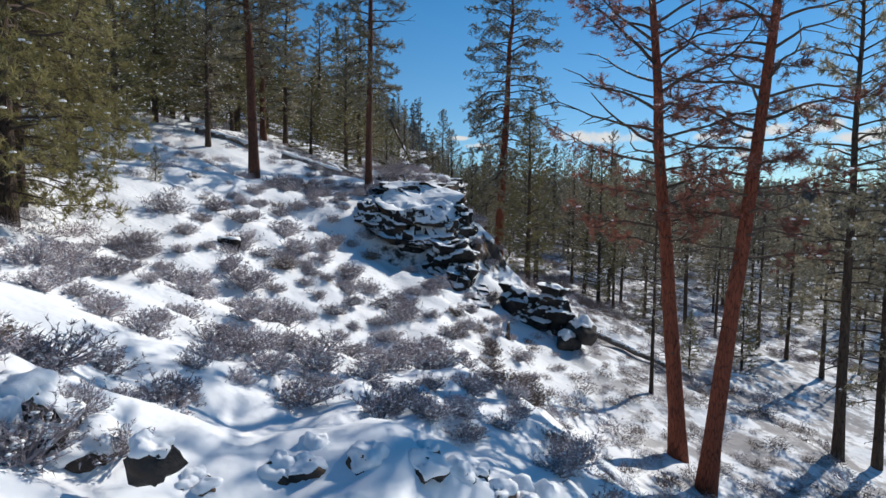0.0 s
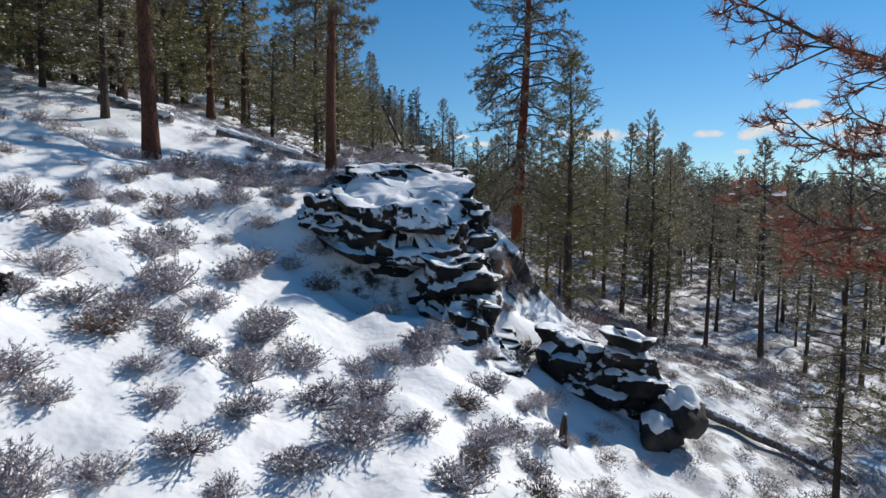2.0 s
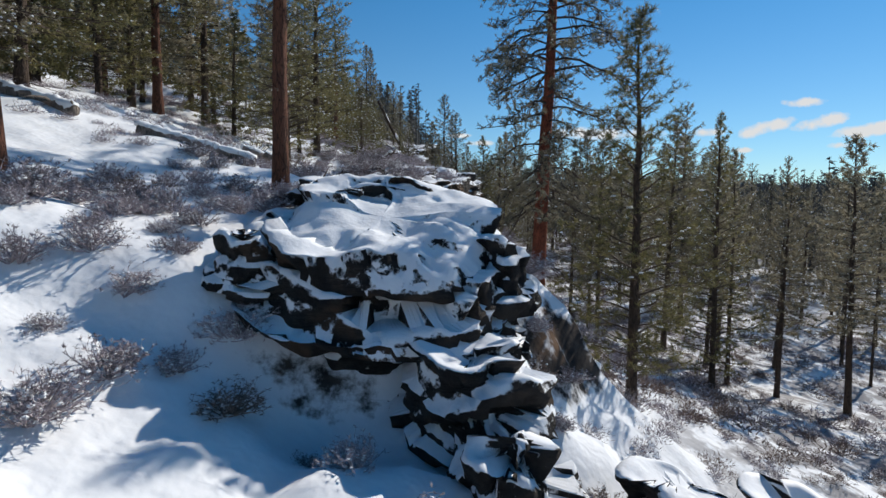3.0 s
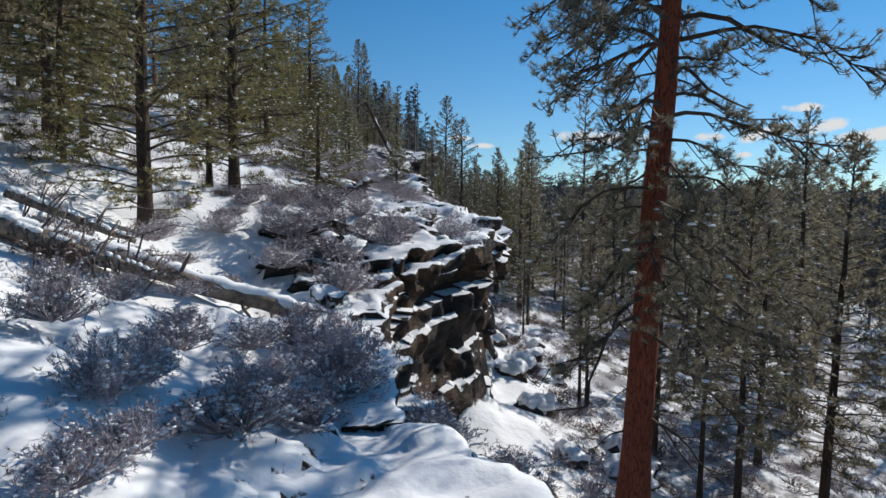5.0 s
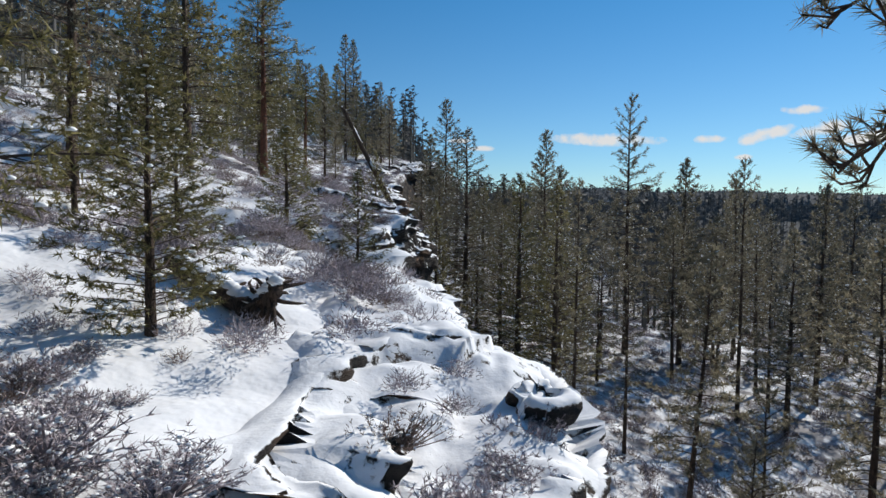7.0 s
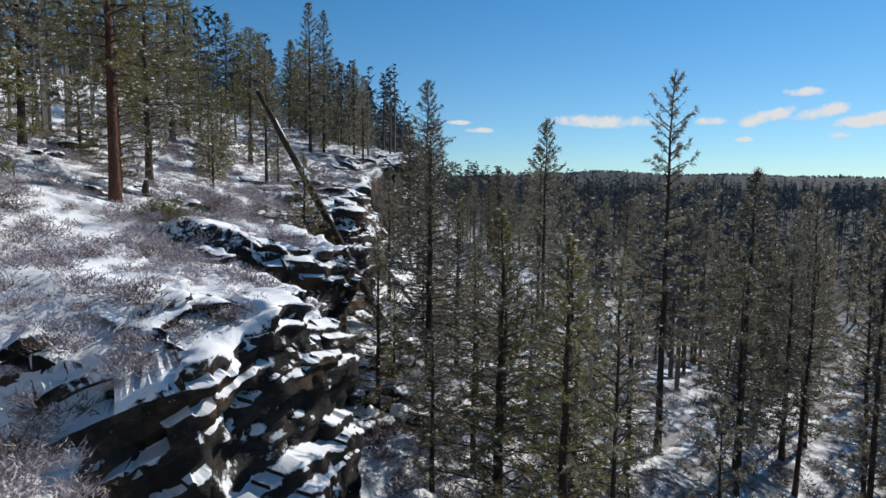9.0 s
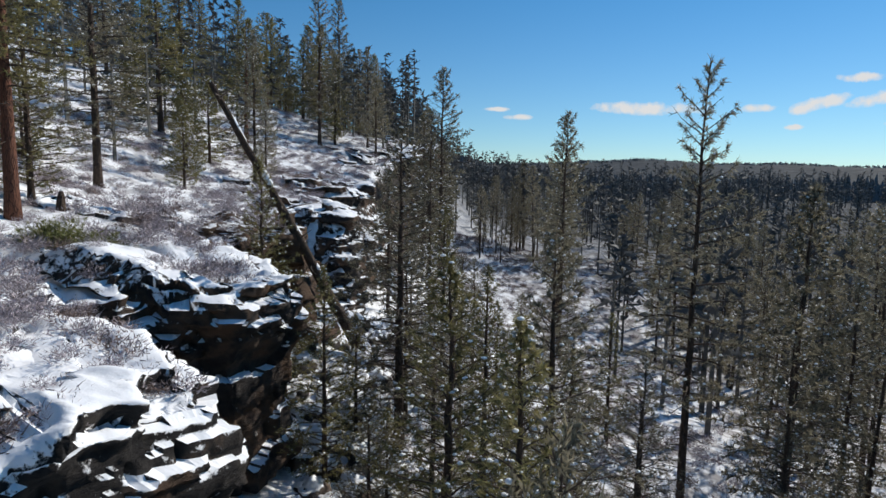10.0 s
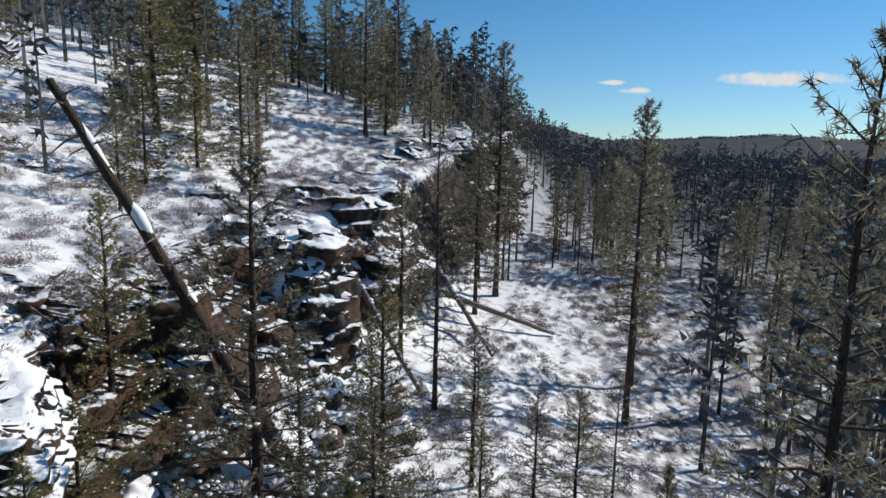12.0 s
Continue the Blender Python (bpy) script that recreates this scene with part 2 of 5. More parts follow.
rim(46, 0.2, 2.2, 0.33, 4.2, 1.8, 0.38)
rim(50, -1.2, 2.8, 0.36, 4.2, 2.0, 0.36)
rim(53.0, -2.7, 2.2, 0.34, 4.4, 1.4, 0.36)
rim(54.4, -3.0, 2.2, 0.34, 4.4, 1.4, 0.36)
rim(55.2, -2.7, 3.3, 0.36, 3.6, 1.8, 0.36)
rim(56.5, -2.6, 3.6, 0.36, 4.2, 1.6, 0.36)
rim(57.3, -2.0, 3.9, 0.34, 5.0, 1.2, 0.36)
rim(59.8, -1.2, 3.5, 0.36, 4.4, 1.3, 0.36)
rim(61.2, -2.2, 3.6, 0.38, 4.0, 1.5, 0.36)
rim(62.0, -4.7, 4.1, 0.42, 3.8, 1.8, 0.36)
rim(63.4, -4.8, 4.3, 0.42, 4.0, 1.6, 0.36)
rim(64.0, -2.9, 4.2, 0.40, 4.5, 1.3, 0.36)
rim(66.6, -2.4, 4.2, 0.40, 4.6, 1.4, 0.36)
rim(67.8, -3.6, 4.5, 0.42, 4.2, 1.6, 0.36)
rim(69.0, -5.0, 4.8, 0.42, 3.8, 2.2, 0.36)
rim(72.0, -5.1, 4.8, 0.38, 3.6, 2.6, 0.36)
rim(73.2, -4.4, 4.8, 0.36, 3.8, 3.6, 0.36)
rim(75.5, -4.8, 4.9, 0.36, 3.6, 4.0, 0.36)
rim(76.5, -5.9, 5.0, 0.36, 3.6, 4.2, 0.36)
rim(80.2, -6.2, 5.3, 0.34, 4.2, 3.6, 0.36)
rim(81.0, -4.2, 5.3, 0.33, 5.0, 1.6, 0.36)
rim(83.4, -4.2, 5.3, 0.33, 5.0, 1.6, 0.36)
rim(84.4, -6.6, 5.7, 0.33, 4.8, 5.0, 0.38)
rim(88.5, -7.0, 6.0, 0.33, 5.4, 5.5, 0.40)
rim(90.0, -5.6, 6.1, 0.33, 5.8, 4.0, 0.40)
rim(94, -5.4, 6.4, 0.33, 6.4, 4.0, 0.41)
rim(104, -6.5, 8.0, 0.32, 7.6, 6.5, 0.36)
rim(120, -3.4, 11.0, 0.25, 9.5, 2.6, 0.3)
rim(135, -6, 11.5, 0.22, 9.0, 5.0, 0.28)
rim(200, -15, 12.0, 0.15, 6.0, 20.0, 0.2)
rim(5000, -15, 12.0, 0.02, 6.0, 20.0, 0.2)
LAND = np.array(LAND_ROWS)


VALLEY_Y = np.arange(-60.0, 260.0, 0.5)
VALLEY_X = np.interp(VALLEY_Y, LAND[:, 0], LAND[:, 1])
VALLEY_Z = np.interp(VALLEY_Y, LAND[:, 0], LAND[:, 2] - LAND[:, 4])
SOFT = np.exp(-(np.arange(-24, 25) / 11.0) ** 2)
VALLEY_X = np.convolve(np.pad(VALLEY_X, 24, mode="edge"), SOFT / SOFT.sum(), "valid")
RIM_Z = np.convolve(np.pad(np.interp(VALLEY_Y, LAND[:, 0], LAND[:, 2]), 24, mode="edge"), SOFT / SOFT.sum(), "valid")
VALLEY_Z = np.convolve(np.pad(VALLEY_Z, 24, mode="edge"), SOFT / SOFT.sum(), "valid")


def smooth(t):
    t = min(1.0, max(0.0, t))
    return t * t * (3 - 2 * t)


def station(y):
    return [float(np.interp(y, LAND[:, 0], LAND[:, k])) for k in range(1, 7)]


def fine_noise(x, y, s, seed=0.0):
    return noise.noise(Vector((x / s, y / s, seed)))


def land(x, y, rough=True):
    """Height of the ground."""
    xr, zr, su, drop, w, sl = station(y)
    if abs(y) < 200:
        xr += 0.5 * fine_noise(0, y, 1.7, 3.3) + 0.25 * fine_noise(0, y, 0.6, 7.3)
    back = smooth((drop - 1.8) / 1.2) * (1.0 if y < 140 else 0.0)
    d = x - xr + 1.05 * back
    w *= 1 - 0.3 * back
    if d < 0:
        u = -d
        if -50 < y < 200:
            # further up, the hillside runs smoothly past the uneven rim
            g = smooth((u - 2.0) / 5.0)
            u = u * (1 - g) + max(0.0, float(np.interp(y, VALLEY_Y, VALLEY_X)) - 1.05 * back - x) * g
            zr = zr * (1 - g) + float(np.interp(y, VALLEY_Y, RIM_Z)) * g
        z = zr + su * 34 * (1 - math.exp(-u / 34)) * 1.0 + 0.10 * max(0, min(u, 160) - 20) + 0.13 * smooth((y - 66) / 22) * max(0, min(u, 24) - 7)
    else:
        f = d / w
        step = smooth(f)
        z = zr - drop * step - sl * 24 * (1 - math.exp(-max(0.0, d - 0.4 * w) / 24))
        if -50 < y < 200 and f > 0.8:
            floor_x, floor_z = float(np.interp(y, VALLEY_Y, VALLEY_X)), float(np.interp(y, VALLEY_Y, VALLEY_Z))
            plain = floor_z - sl * 24 * (1 - math.exp(-max(0.0, x - floor_x + 0.3) / 24))
            g = smooth((d - 0.8 * w) / 2.2)
            z = z * (1 - g) + plain * g
    r = math.hypot(x, y)
    if r > 150:
        # the land flattens, then climbs to far ridges
        k = smooth((r - 150) / 500)
        z = z * (1 - 0.6 * k)
        z += smooth((y - 700) / 700) * smooth((60 - x) / 420) * 62
        ridge = 105 + 32 * fine_noise(x, 0, 900, 5.1) + 12 * fine_noise(x, 0, 260, 2.2) + 30 * math.exp(-((x - 880) / 330) ** 2)
        z += smooth((r - 1900) / 1700) * ridge
        z += k * 5 * fine_noise(x, y, 160, 1.0)
    if rough and r < 260:
        z += 0.35 * fine_noise(x, y, 7.0) + 0.2 * fine_noise(x, y, 2.3, 4) + 0.11 * fine_noise(x, y, 0.85, 9)
        z -= 0.85 * math.exp(-((x + 1.2) ** 2 / 1.6 + (y - 20.8) ** 2 / 0.7))      # hollow under the first outcrop
        if y < 9:
            # snowed-up rock ridge by the start
            z += (0.32 + 0.16 * fine_noise(x, y, 0.8, 11)) * math.exp(-((y - 5.5 - 0.35 * x) / 0.62) ** 2) * smooth((x + 3.0) / 1.2) * smooth((2.0 - x) / 0.8)
            z += (0.3 + 0.15 * fine_noise(x, y, 0.7, 13)) * math.exp(-((y - 4.3) / 0.5) ** 2 - ((x + 3.4) / 0.7) ** 2)
        if -2.0 < d < w + 0.5:
            z += 0.14 * fine_noise(x, y, 0.5, 2)
    return z


def spaced(a, lo, hi, b, fine, grow):
    inner = list(np.arange(lo, hi + 1e-6, fine))
    left, p, s = [], lo, fine
    while p > a:
        s *= grow
        p -= s
        left.append(max(p, a))
    right, p, s = [], hi, fine
    while p < b:
        s *= grow
        p += s
        right.append(min(p, b))
    return left[::-1] + inner + right


def build_ground():
    xs = spaced(-3600, -9.0, 10.0, 4200, 0.22, 1.075)
    ys = spaced(-400, 1.0, 72.0, 4300, 0.25, 1.06)
    verts = [(x, y, land(x, y)) for y in ys for x in xs]
    n = len(xs)
    faces = [(j * n + i, j * n + i + 1, (j + 1) * n + i + 1, (j + 1) * n + i) for j in range(len(ys) - 1) for i in range(n - 1)]
    me = bpy.data.meshes.new("ground")
    me.from_pydata(verts, [], faces)
    me.polygons.foreach_set("use_smooth", [True] * len(me.polygons))
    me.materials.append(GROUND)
    return tagged(new("ground", me), "snow-covered hillside falling to a wooded valley", "ground", kind="structure")


build_ground()


# ---- mesh helpers ----
class Mesh:
    """Collects vertices and faces for one mesh."""

    def __init__(self):
        self.v, self.f = [], []

    def tube(self, points, radii, sides=6, cap=True):
        base = len(self.v)
        prev = None
        for i, (p, r) in enumerate(zip(points, radii)):
            a = points[min(i + 1, len(points) - 1)] - points[max(i - 1, 0)]
            a = a.normalized() if a.length > 1e-9 else Vector((0, 0, 1))
            side = a.orthogonal().normalized() if prev is None else (prev - a * prev.dot(a)).normalized()
            prev = side
            other = a.cross(side)
            for k in range(sides):
                t = 2 * math.pi * k / sides
                self.v.append(p + (side * math.cos(t) + other * math.sin(t)) * r)
        for i in range(len(points) - 1):
            for k in range(sides):
                k2 = (k + 1) % sides
                self.f.append((base + i * sides + k, base + i * sides + k2, base + (i + 1) * sides + k2, base + (i + 1) * sides + k))
        if cap:
            self.f.append(tuple(base + (len(points) - 1) * sides + k for k in range(sides)))
            self.f.append(tuple(base + k for k in reversed(range(sides))))

    def blade(self, a, b, width, side):
        n = len(self.v)
        s = side * width
        self.v += [a + s, a - s, b]
        self.f.append((n, n + 1, n + 2))

    def blob(self, c, rx, ry, rz, rng, sides=6):
        """A soft lump with a flat underside."""
        n = len(self.v)
        for ring, (h, k) in enumerate(((-0.25, 0.85), (0.25, 1.0), (0.75, 0.62))):
            for i in range(sides):
                t = 2 * math.pi * (i + 0.5 * ring) / sides
                j = rng.uniform(0.8, 1.15)
                self.v.append(c + Vector((math.cos(t) * rx * k * j, math.sin(t) * ry * k * j, h * rz)))
        self.v.append(c + Vector((0, 0, rz)))
        for ring in range(2):
            for i in range(sides):
                i2 = (i + 1) % sides
                self.f.append((n + ring * sides + i, n + ring * sides + i2, n + (ring + 1) * sides + i2, n + (ring + 1) * sides + i))
        for i in range(sides):
            self.f.append((n + 2 * sides + i, n + 2 * sides + (i + 1) % sides, n + 3 * sides))
        self.f.append(tuple(n + i for i in reversed(range(sides))))

    def mesh(self, name, mat, smooth_faces=False):
        me = bpy.data.meshes.new(name)
        me.from_pydata([tuple(p) for p in self.v], [], self.f)
        if smooth_faces:
            me.polygons.foreach_set("use_smooth", [True] * len(me.polygons))
        me.materials.append(mat)
        return me


def part(name, mesh, parent, label=""):
    ob = new(name, mesh)
    ob.parent = parent
    return tagged(ob, label)


def thing(name, label, category, group="", kind=""):
    return tagged(new(name), label, category, group, kind)


def aim(ob, x, y, z, turn=0.0, size=1.0, lean_x=0.0, lean_y=0.0, stretch=1.0):
    ob.matrix_basis = Matrix.LocRotScale((x, y, z), Euler((radians(lean_x), radians(lean_y), radians(turn))), (size, size, size * stretch))
    return ob


# ---- pines ----
def tuft(mesh, p, way, size, rng, blades=8, width=0.02):
    """A brush of long needles at a twig's end."""
    for _ in range(blades):
        d = Vector((rng.gauss(0, 1), rng.gauss(0, 1), rng.gauss(0, 1))).normalized()
        d = (d + way * 0.6 + Vector((0, 0, 0.2))).normalized()
        side = d.orthogonal().normalized()
        side = (side + d.cross(side) * rng.uniform(-1, 1)).normalized()
        root = p - way * (size * rng.uniform(0.0, 0.5))
        mesh.blade(root, root + d * size * rng.uniform(0.65, 1.05), width * rng.uniform(0.7, 1.3), side)


def pine_meshes(seed, height, radius, crown=0.35, reach=2.2, taper=0.55, branches=60, tufts=10, blades=8, needle=0.17, width=0.02, needles=NEEDLE,
                bark=BARK_RED, droop=0.25, rise=0.15, snow=0.4, sides=9, bend=(0, 0), dead=6, peak=0.3, bare=0.0, keep_off=None, fine=False, big=(), side_twigs=3, prune=None, wavy=1.0):
    """Trunk, limbs, needles and snow of one pine. crown: where the crown starts; peak: where in the crown the limbs are longest; bare: share of limbs without needles."""
    rng = random.Random(seed)
    trunk, limbs, crown_mesh, white = Mesh(), Mesh(), Mesh(), Mesh()
    pts, rad = [], []
    levels = 12
    wob = [(rng.uniform(-1, 1), rng.uniform(-1, 1)) for _ in range(levels + 1)]
    for i in range(levels + 1):
        f = i / levels
        pts.append(Vector((bend[0] * f * height + wob[i][0] * radius * 0.35 * f, bend[1] * f * height + wob[i][1] * radius * 0.35 * f, f * height - (0.4 if i == 0 else 0))))
        flare = 1.0 + 0.35 * max(0, 0.08 - f) / 0.08
        rad.append(max(0.012, radius * flare * (1 - f) ** 0.75))
    trunk.tube(pts, rad, sides)

    def axis(f):
        k = min(levels - 1, int(f * levels))
        g = f * levels - k
        return pts[k].lerp(pts[k + 1], g)

    golden = 2.4
    turn = rng.uniform(0, 6)
    for i in range(branches + dead):
        is_dead = i >= branches
        if is_dead:
            f = rng.uniform(crown * 0.45, crown * 1.05)
        else:
            f = crown + (0.985 - crown) * ((i + rng.uniform(0, 0.9)) / branches)
        if i < len(big):
            f = big[i][0]
        c = max(0.0, (f - crown) / (1 - crown))
        turn += golden + rng.uniform(-0.5, 0.5)
        shape = (c / peak) ** 0.5 * 0.45 + 0.55 if c < peak else max(0.05, ((1 - c) / (1 - peak))) ** taper
        length = reach * shape * rng.uniform(0.65, 1.15)
        if is_dead:
            length *= rng.uniform(0.35, 0.8)
        if i < len(big):
            turn, length = radians(big[i][1]), big[i][2]
        out = Vector((math.cos(turn), math.sin(turn), 0))
        if keep_off is not None and out.dot(keep_off[0]) > 0.8:
            length = min(length, keep_off[1])
        if prune is not None and i >= len(big) and f < prune[1] and out.dot(prune[0]) > 0.05:
            length = min(length, prune[2] * rng.uniform(0.6, 1.0))
        base = axis(f)
        n = (8 if fine else 5) if length > 0.7 else 4
        line = []
        wave, phase = rng.uniform(0.03, 0.09) * wavy * length if fine else 0.0, rng.uniform(0, 6.28)
        lift = rise + 0.75 * c * c - (0.1 if is_dead else 0)
        side_way = out.cross(Vector((0, 0, 1)))
        sway = rng.uniform(-0.25, 0.25)
        for k in range(n):
            g = k / (n - 1)
            z = length * (lift * g - droop * (1 - c * 0.7) * g * g * 1.6 + 0.18 * g ** 4)
            line.append(base + out * length * g * 0.95 + side_way * (sway * length * g * g + wave * math.sin(phase + 7 * g) * g) + Vector((0, 0, wave * math.cos(phase + 6 * g) * g)) + Vector((0, 0, z)) + Vector((rng.uniform(-1, 1), rng.uniform(-1, 1), rng.uniform(-1, 1))) * (0.03 if fine else 0.05) * length * g)
        thick = max(0.008, min(0.055, radius * 0.22) * (0.35 + 0.65 * length / reach))
        limbs.tube(line, [thick * (1 - 0.8 * k / (n - 1)) for k in range(n)], 4, False)
        if is_dead or rng.random() < bare:
            for _ in range(3):
                g = rng.uniform(0.3, 0.95)
                k = min(n - 2, int(g * (n - 1)))
                p = line[k].lerp(line[k + 1], g * (n - 1) - k)
                w = (out + side_way * rng.uniform(-1.2, 1.2) + Vector((0, 0, rng.uniform(-0.6, 0.4)))).normalized()
                limbs.tube([p, p + w * length * 0.15, p + w * length * 0.28 + Vector((0, 0, rng.uniform(-0.05, 0.06)))], [thick * 0.4, thick * 0.3, thick * 0.12], 3, False)
            if fine and rng.random() < snow:
                for k in range(1, n - 1):
                    white.blob(line[k] + Vector((0, 0, thick * 0.7)), thick * 0.8 + 0.01, thick * 0.8 + 0.01, 0.03, rng, 6)
            continue
        m = max(4, int(tufts * length / reach + 0.5))
        for j in range(m):
            g = 0.22 + 0.78 * ((j + rng.uniform(0.2, 1.0)) / m)
            g = min(1.0, g)
            k = min(n - 2, int(g * (n - 1)))
            p = line[k].lerp(line[k + 1], g * (n - 1) - k)
            w = (out * 0.8 + side_way * rng.uniform(-1.3, 1.3) + Vector((0, 0, rng.uniform(-0.35, 0.5)))).normalized()
            arm = length * 0.30 * (1.15 - 0.6 * g) * rng.uniform(0.5, 1.2)
            q = p + w * arm
            if fine:
                # a hanging twig whose tip turns up, with side twigs
                sag = droop * arm * rng.uniform(0.6, 1.6)
                t1, t2 = p.lerp(q, 0.35) - Vector((0, 0, 0.5 * sag)), p.lerp(q, 0.72) - Vector((0, 0, sag))
                q = q - Vector((0, 0, 0.75 * sag))
                limbs.tube([p, t1, t2, q], [thick * 0.28, thick * 0.22, thick * 0.17, thick * 0.11], 3, False)
                tuft(crown_mesh, q, (q - t2).normalized(), needle, rng, blades, width)
                if rng.random() < snow:
                    sz = rng.uniform(0.03, 0.06)
                    white.blob(q + Vector((0, 0, sz * 0.5)), sz * 1.2, sz, sz * 0.6, rng, 5)
                for _ in range(side_twigs):
                    w2 = (w + Vector((rng.gauss(0, 0.7), rng.gauss(0, 0.7), rng.gauss(0.1, 0.5)))).normalized()
                    st = t1.lerp(t2, rng.random())
                    q2 = st + w2 * rng.uniform(0.1, 0.3)
                    limbs.tube([st, st.lerp(q2, 0.6) - Vector((0, 0, 0.04)), q2], [thick * 0.2, thick * 0.16, thick * 0.1], 3, False)
                    tuft(crown_mesh, q2, (w2 + Vector((0, 0, 0.3))).normalized(), needle, rng, blades, width)
                continue
            mid = p.lerp(q, 0.5) - Vector((0, 0, 0.12 * arm))
            limbs.blade(p, q, max(0.006, thick * 0.3), Vector((0, 0, 1)))
            tuft(crown_mesh, q, w, needle, rng, blades, width)
            tuft(crown_mesh, mid, w, needle * 0.85, rng, max(3, blades - 3), width)
            if rng.random() < snow:
                s = 0.042 * rng.uniform(0.5, 1.4)
                white.blob(q + Vector((0, 0, s * 0.35)), s, s, s * 0.7, rng, 5)
        tuft(crown_mesh, line[-1], out, needle, rng, blades, width)
    tuft(crown_mesh, axis(1.0), Vector((0, 0, 1)), needle * 1.2, rng, blades + 4, width)
    return (trunk.mesh("trunk", bark, True), limbs.mesh("branching", TWIG), crown_mesh.mesh("crown", needles), white.mesh("branch_snow", SNOW, True) if white.v else None)


def pine(name, label, meshes, group=""):
    root = thing(name, label, "pine tree", group)
    part("trunk", meshes[0], root)
    tagged(part("branching", meshes[1], root), kind="stuff")
    tagged(part("crown", meshes[2], root), kind="stuff")
    if meshes[3] is not None:
        tagged(part("branch_snow", meshes[3], root, "small lumps of fresh snow"), kind="stuff")
    return root


planted = []


def plant(ob, x, y, sink=0.1, turn=0.0, size=1.0, lean_x=0.0, lean_y=0.0, stretch=1.0):
    aim(ob, x, y, land(x, y) - sink, turn, size, lean_x, lean_y, stretch)
    planted.append((x, y))
    return ob


# the two rusty pines by the start, leaning apart
RED_A = pine_meshes(11, 15, 0.2, crown=0.34, reach=2.6, fine=True, branches=66, tufts=18, blades=24, needle=0.15, width=0.0055, needles=NEEDLE_RED, bark=BARK_RED, rise=0.25, droop=0.1, bare=0.3, dead=14, snow=0.12, bend=(-0.095, 0.0), sides=16)
RED_B = pine_meshes(12, 16, 0.195, crown=0.32, reach=2.5, fine=True, branches=60, tufts=16, blades=24, needle=0.15, width=0.0055, needles=NEEDLE_RED, bark=BARK_RED, rise=0.2, droop=0.15, bare=0.45, dead=14, snow=0.12, bend=(0.12, 0.02), sides=16)
plant(pine("pine_tree", "dying ponderosa pine with red bark and rusty needles", RED_A), 5.8, 13.4)
plant(pine("pine_tree", "leaning ponderosa pine with red bark and sparse rusty needles", RED_B), 5.75, 11.9)

# the tall pines on the open slope
TALL_A = pine_meshes(21, 17, 0.2, bark=BARK_BROWN, crown=0.27, reach=2.3, fine=True, branches=96, tufts=13, blades=18, needle=0.18, width=0.008, needles=NEEDLE_DARK, dead=8, snow=0.1, bend=(-0.03, 0), sides=14, droop=0.3)
TALL_B = pine_meshes(22, 16, 0.155, bark=BARK_BROWN, crown=0.25, reach=2.0, fine=True, branches=90, tufts=12, blades=18, needle=0.18, width=0.008, needles=NEEDLE_DARK, dead=6, snow=0.1, bend=(0.008, 0), sides=14, bare=0.08, droop=0.3)
plant(pine("pine_tree", "tall ponderosa pine with straight red trunk on the snow slope", TALL_A), -7.6, 23.6)
plant(pine("pine_tree", "tall slender ponderosa pine above the rock outcrop", TALL_B), -3.2, 25.1)

# the great pine beside the rim
GREAT = pine_meshes(31, 20, 0.29, crown=0.17, reach=3.5, taper=0.5, fine=True, branches=124, tufts=22, blades=30, needle=0.135, width=0.0052, side_twigs=4, needles=NEEDLE_DARK, rise=0.14, droop=0.52, dead=7, snow=0.25, bend=(0.04, -0.01), sides=18, peak=0.35, bare=0.06,
                    wavy=1.4, keep_off=(Vector((-1, 0, 0)), 2.6), prune=(Vector((-0.3, 0.95, 0)), 0.45, 1.5), big=((0.46, 130, 3.6), (0.5, 116, 3.5), (0.53, 136, 3.4)))
plant(pine("pine_tree", "great old ponderosa pine with red plated bark and drooping snowy limbs", GREAT), 3.3, 35.9)

# the young pine below the first outcrop
YOUNG = pine_meshes(41, 8.1, 0.12, crown=0.10, reach=1.45, taper=0.8, fine=True, branches=84, tufts=9, blades=20, side_twigs=2, needle=0.16, width=0.006, needles=NEEDLE, bark=BARK_DARK, rise=0.3, droop=0.12, dead=4, snow=0.2, peak=0.2)
plant(pine("pine_tree", "young green ponderosa pine with upswept snowy branches", YOUNG), 3.75, 25.6)

# the broad pine at the near edge of the slope
BROAD = pine_meshes(43, 9.5, 0.17, crown=0.05, reach=3.0, taper=0.7, fine=True, branches=130, tufts=18, blades=18, needle=0.17, width=0.0075, needles=NEEDLE, bark=BARK_DARK, rise=0.2, droop=0.3, dead=4, snow=0.15, peak=0.25, side_twigs=2)
plant(pine("pine_tree", "broad low-branched olive pine on the snow slope", BROAD), -8.4, 11.0)

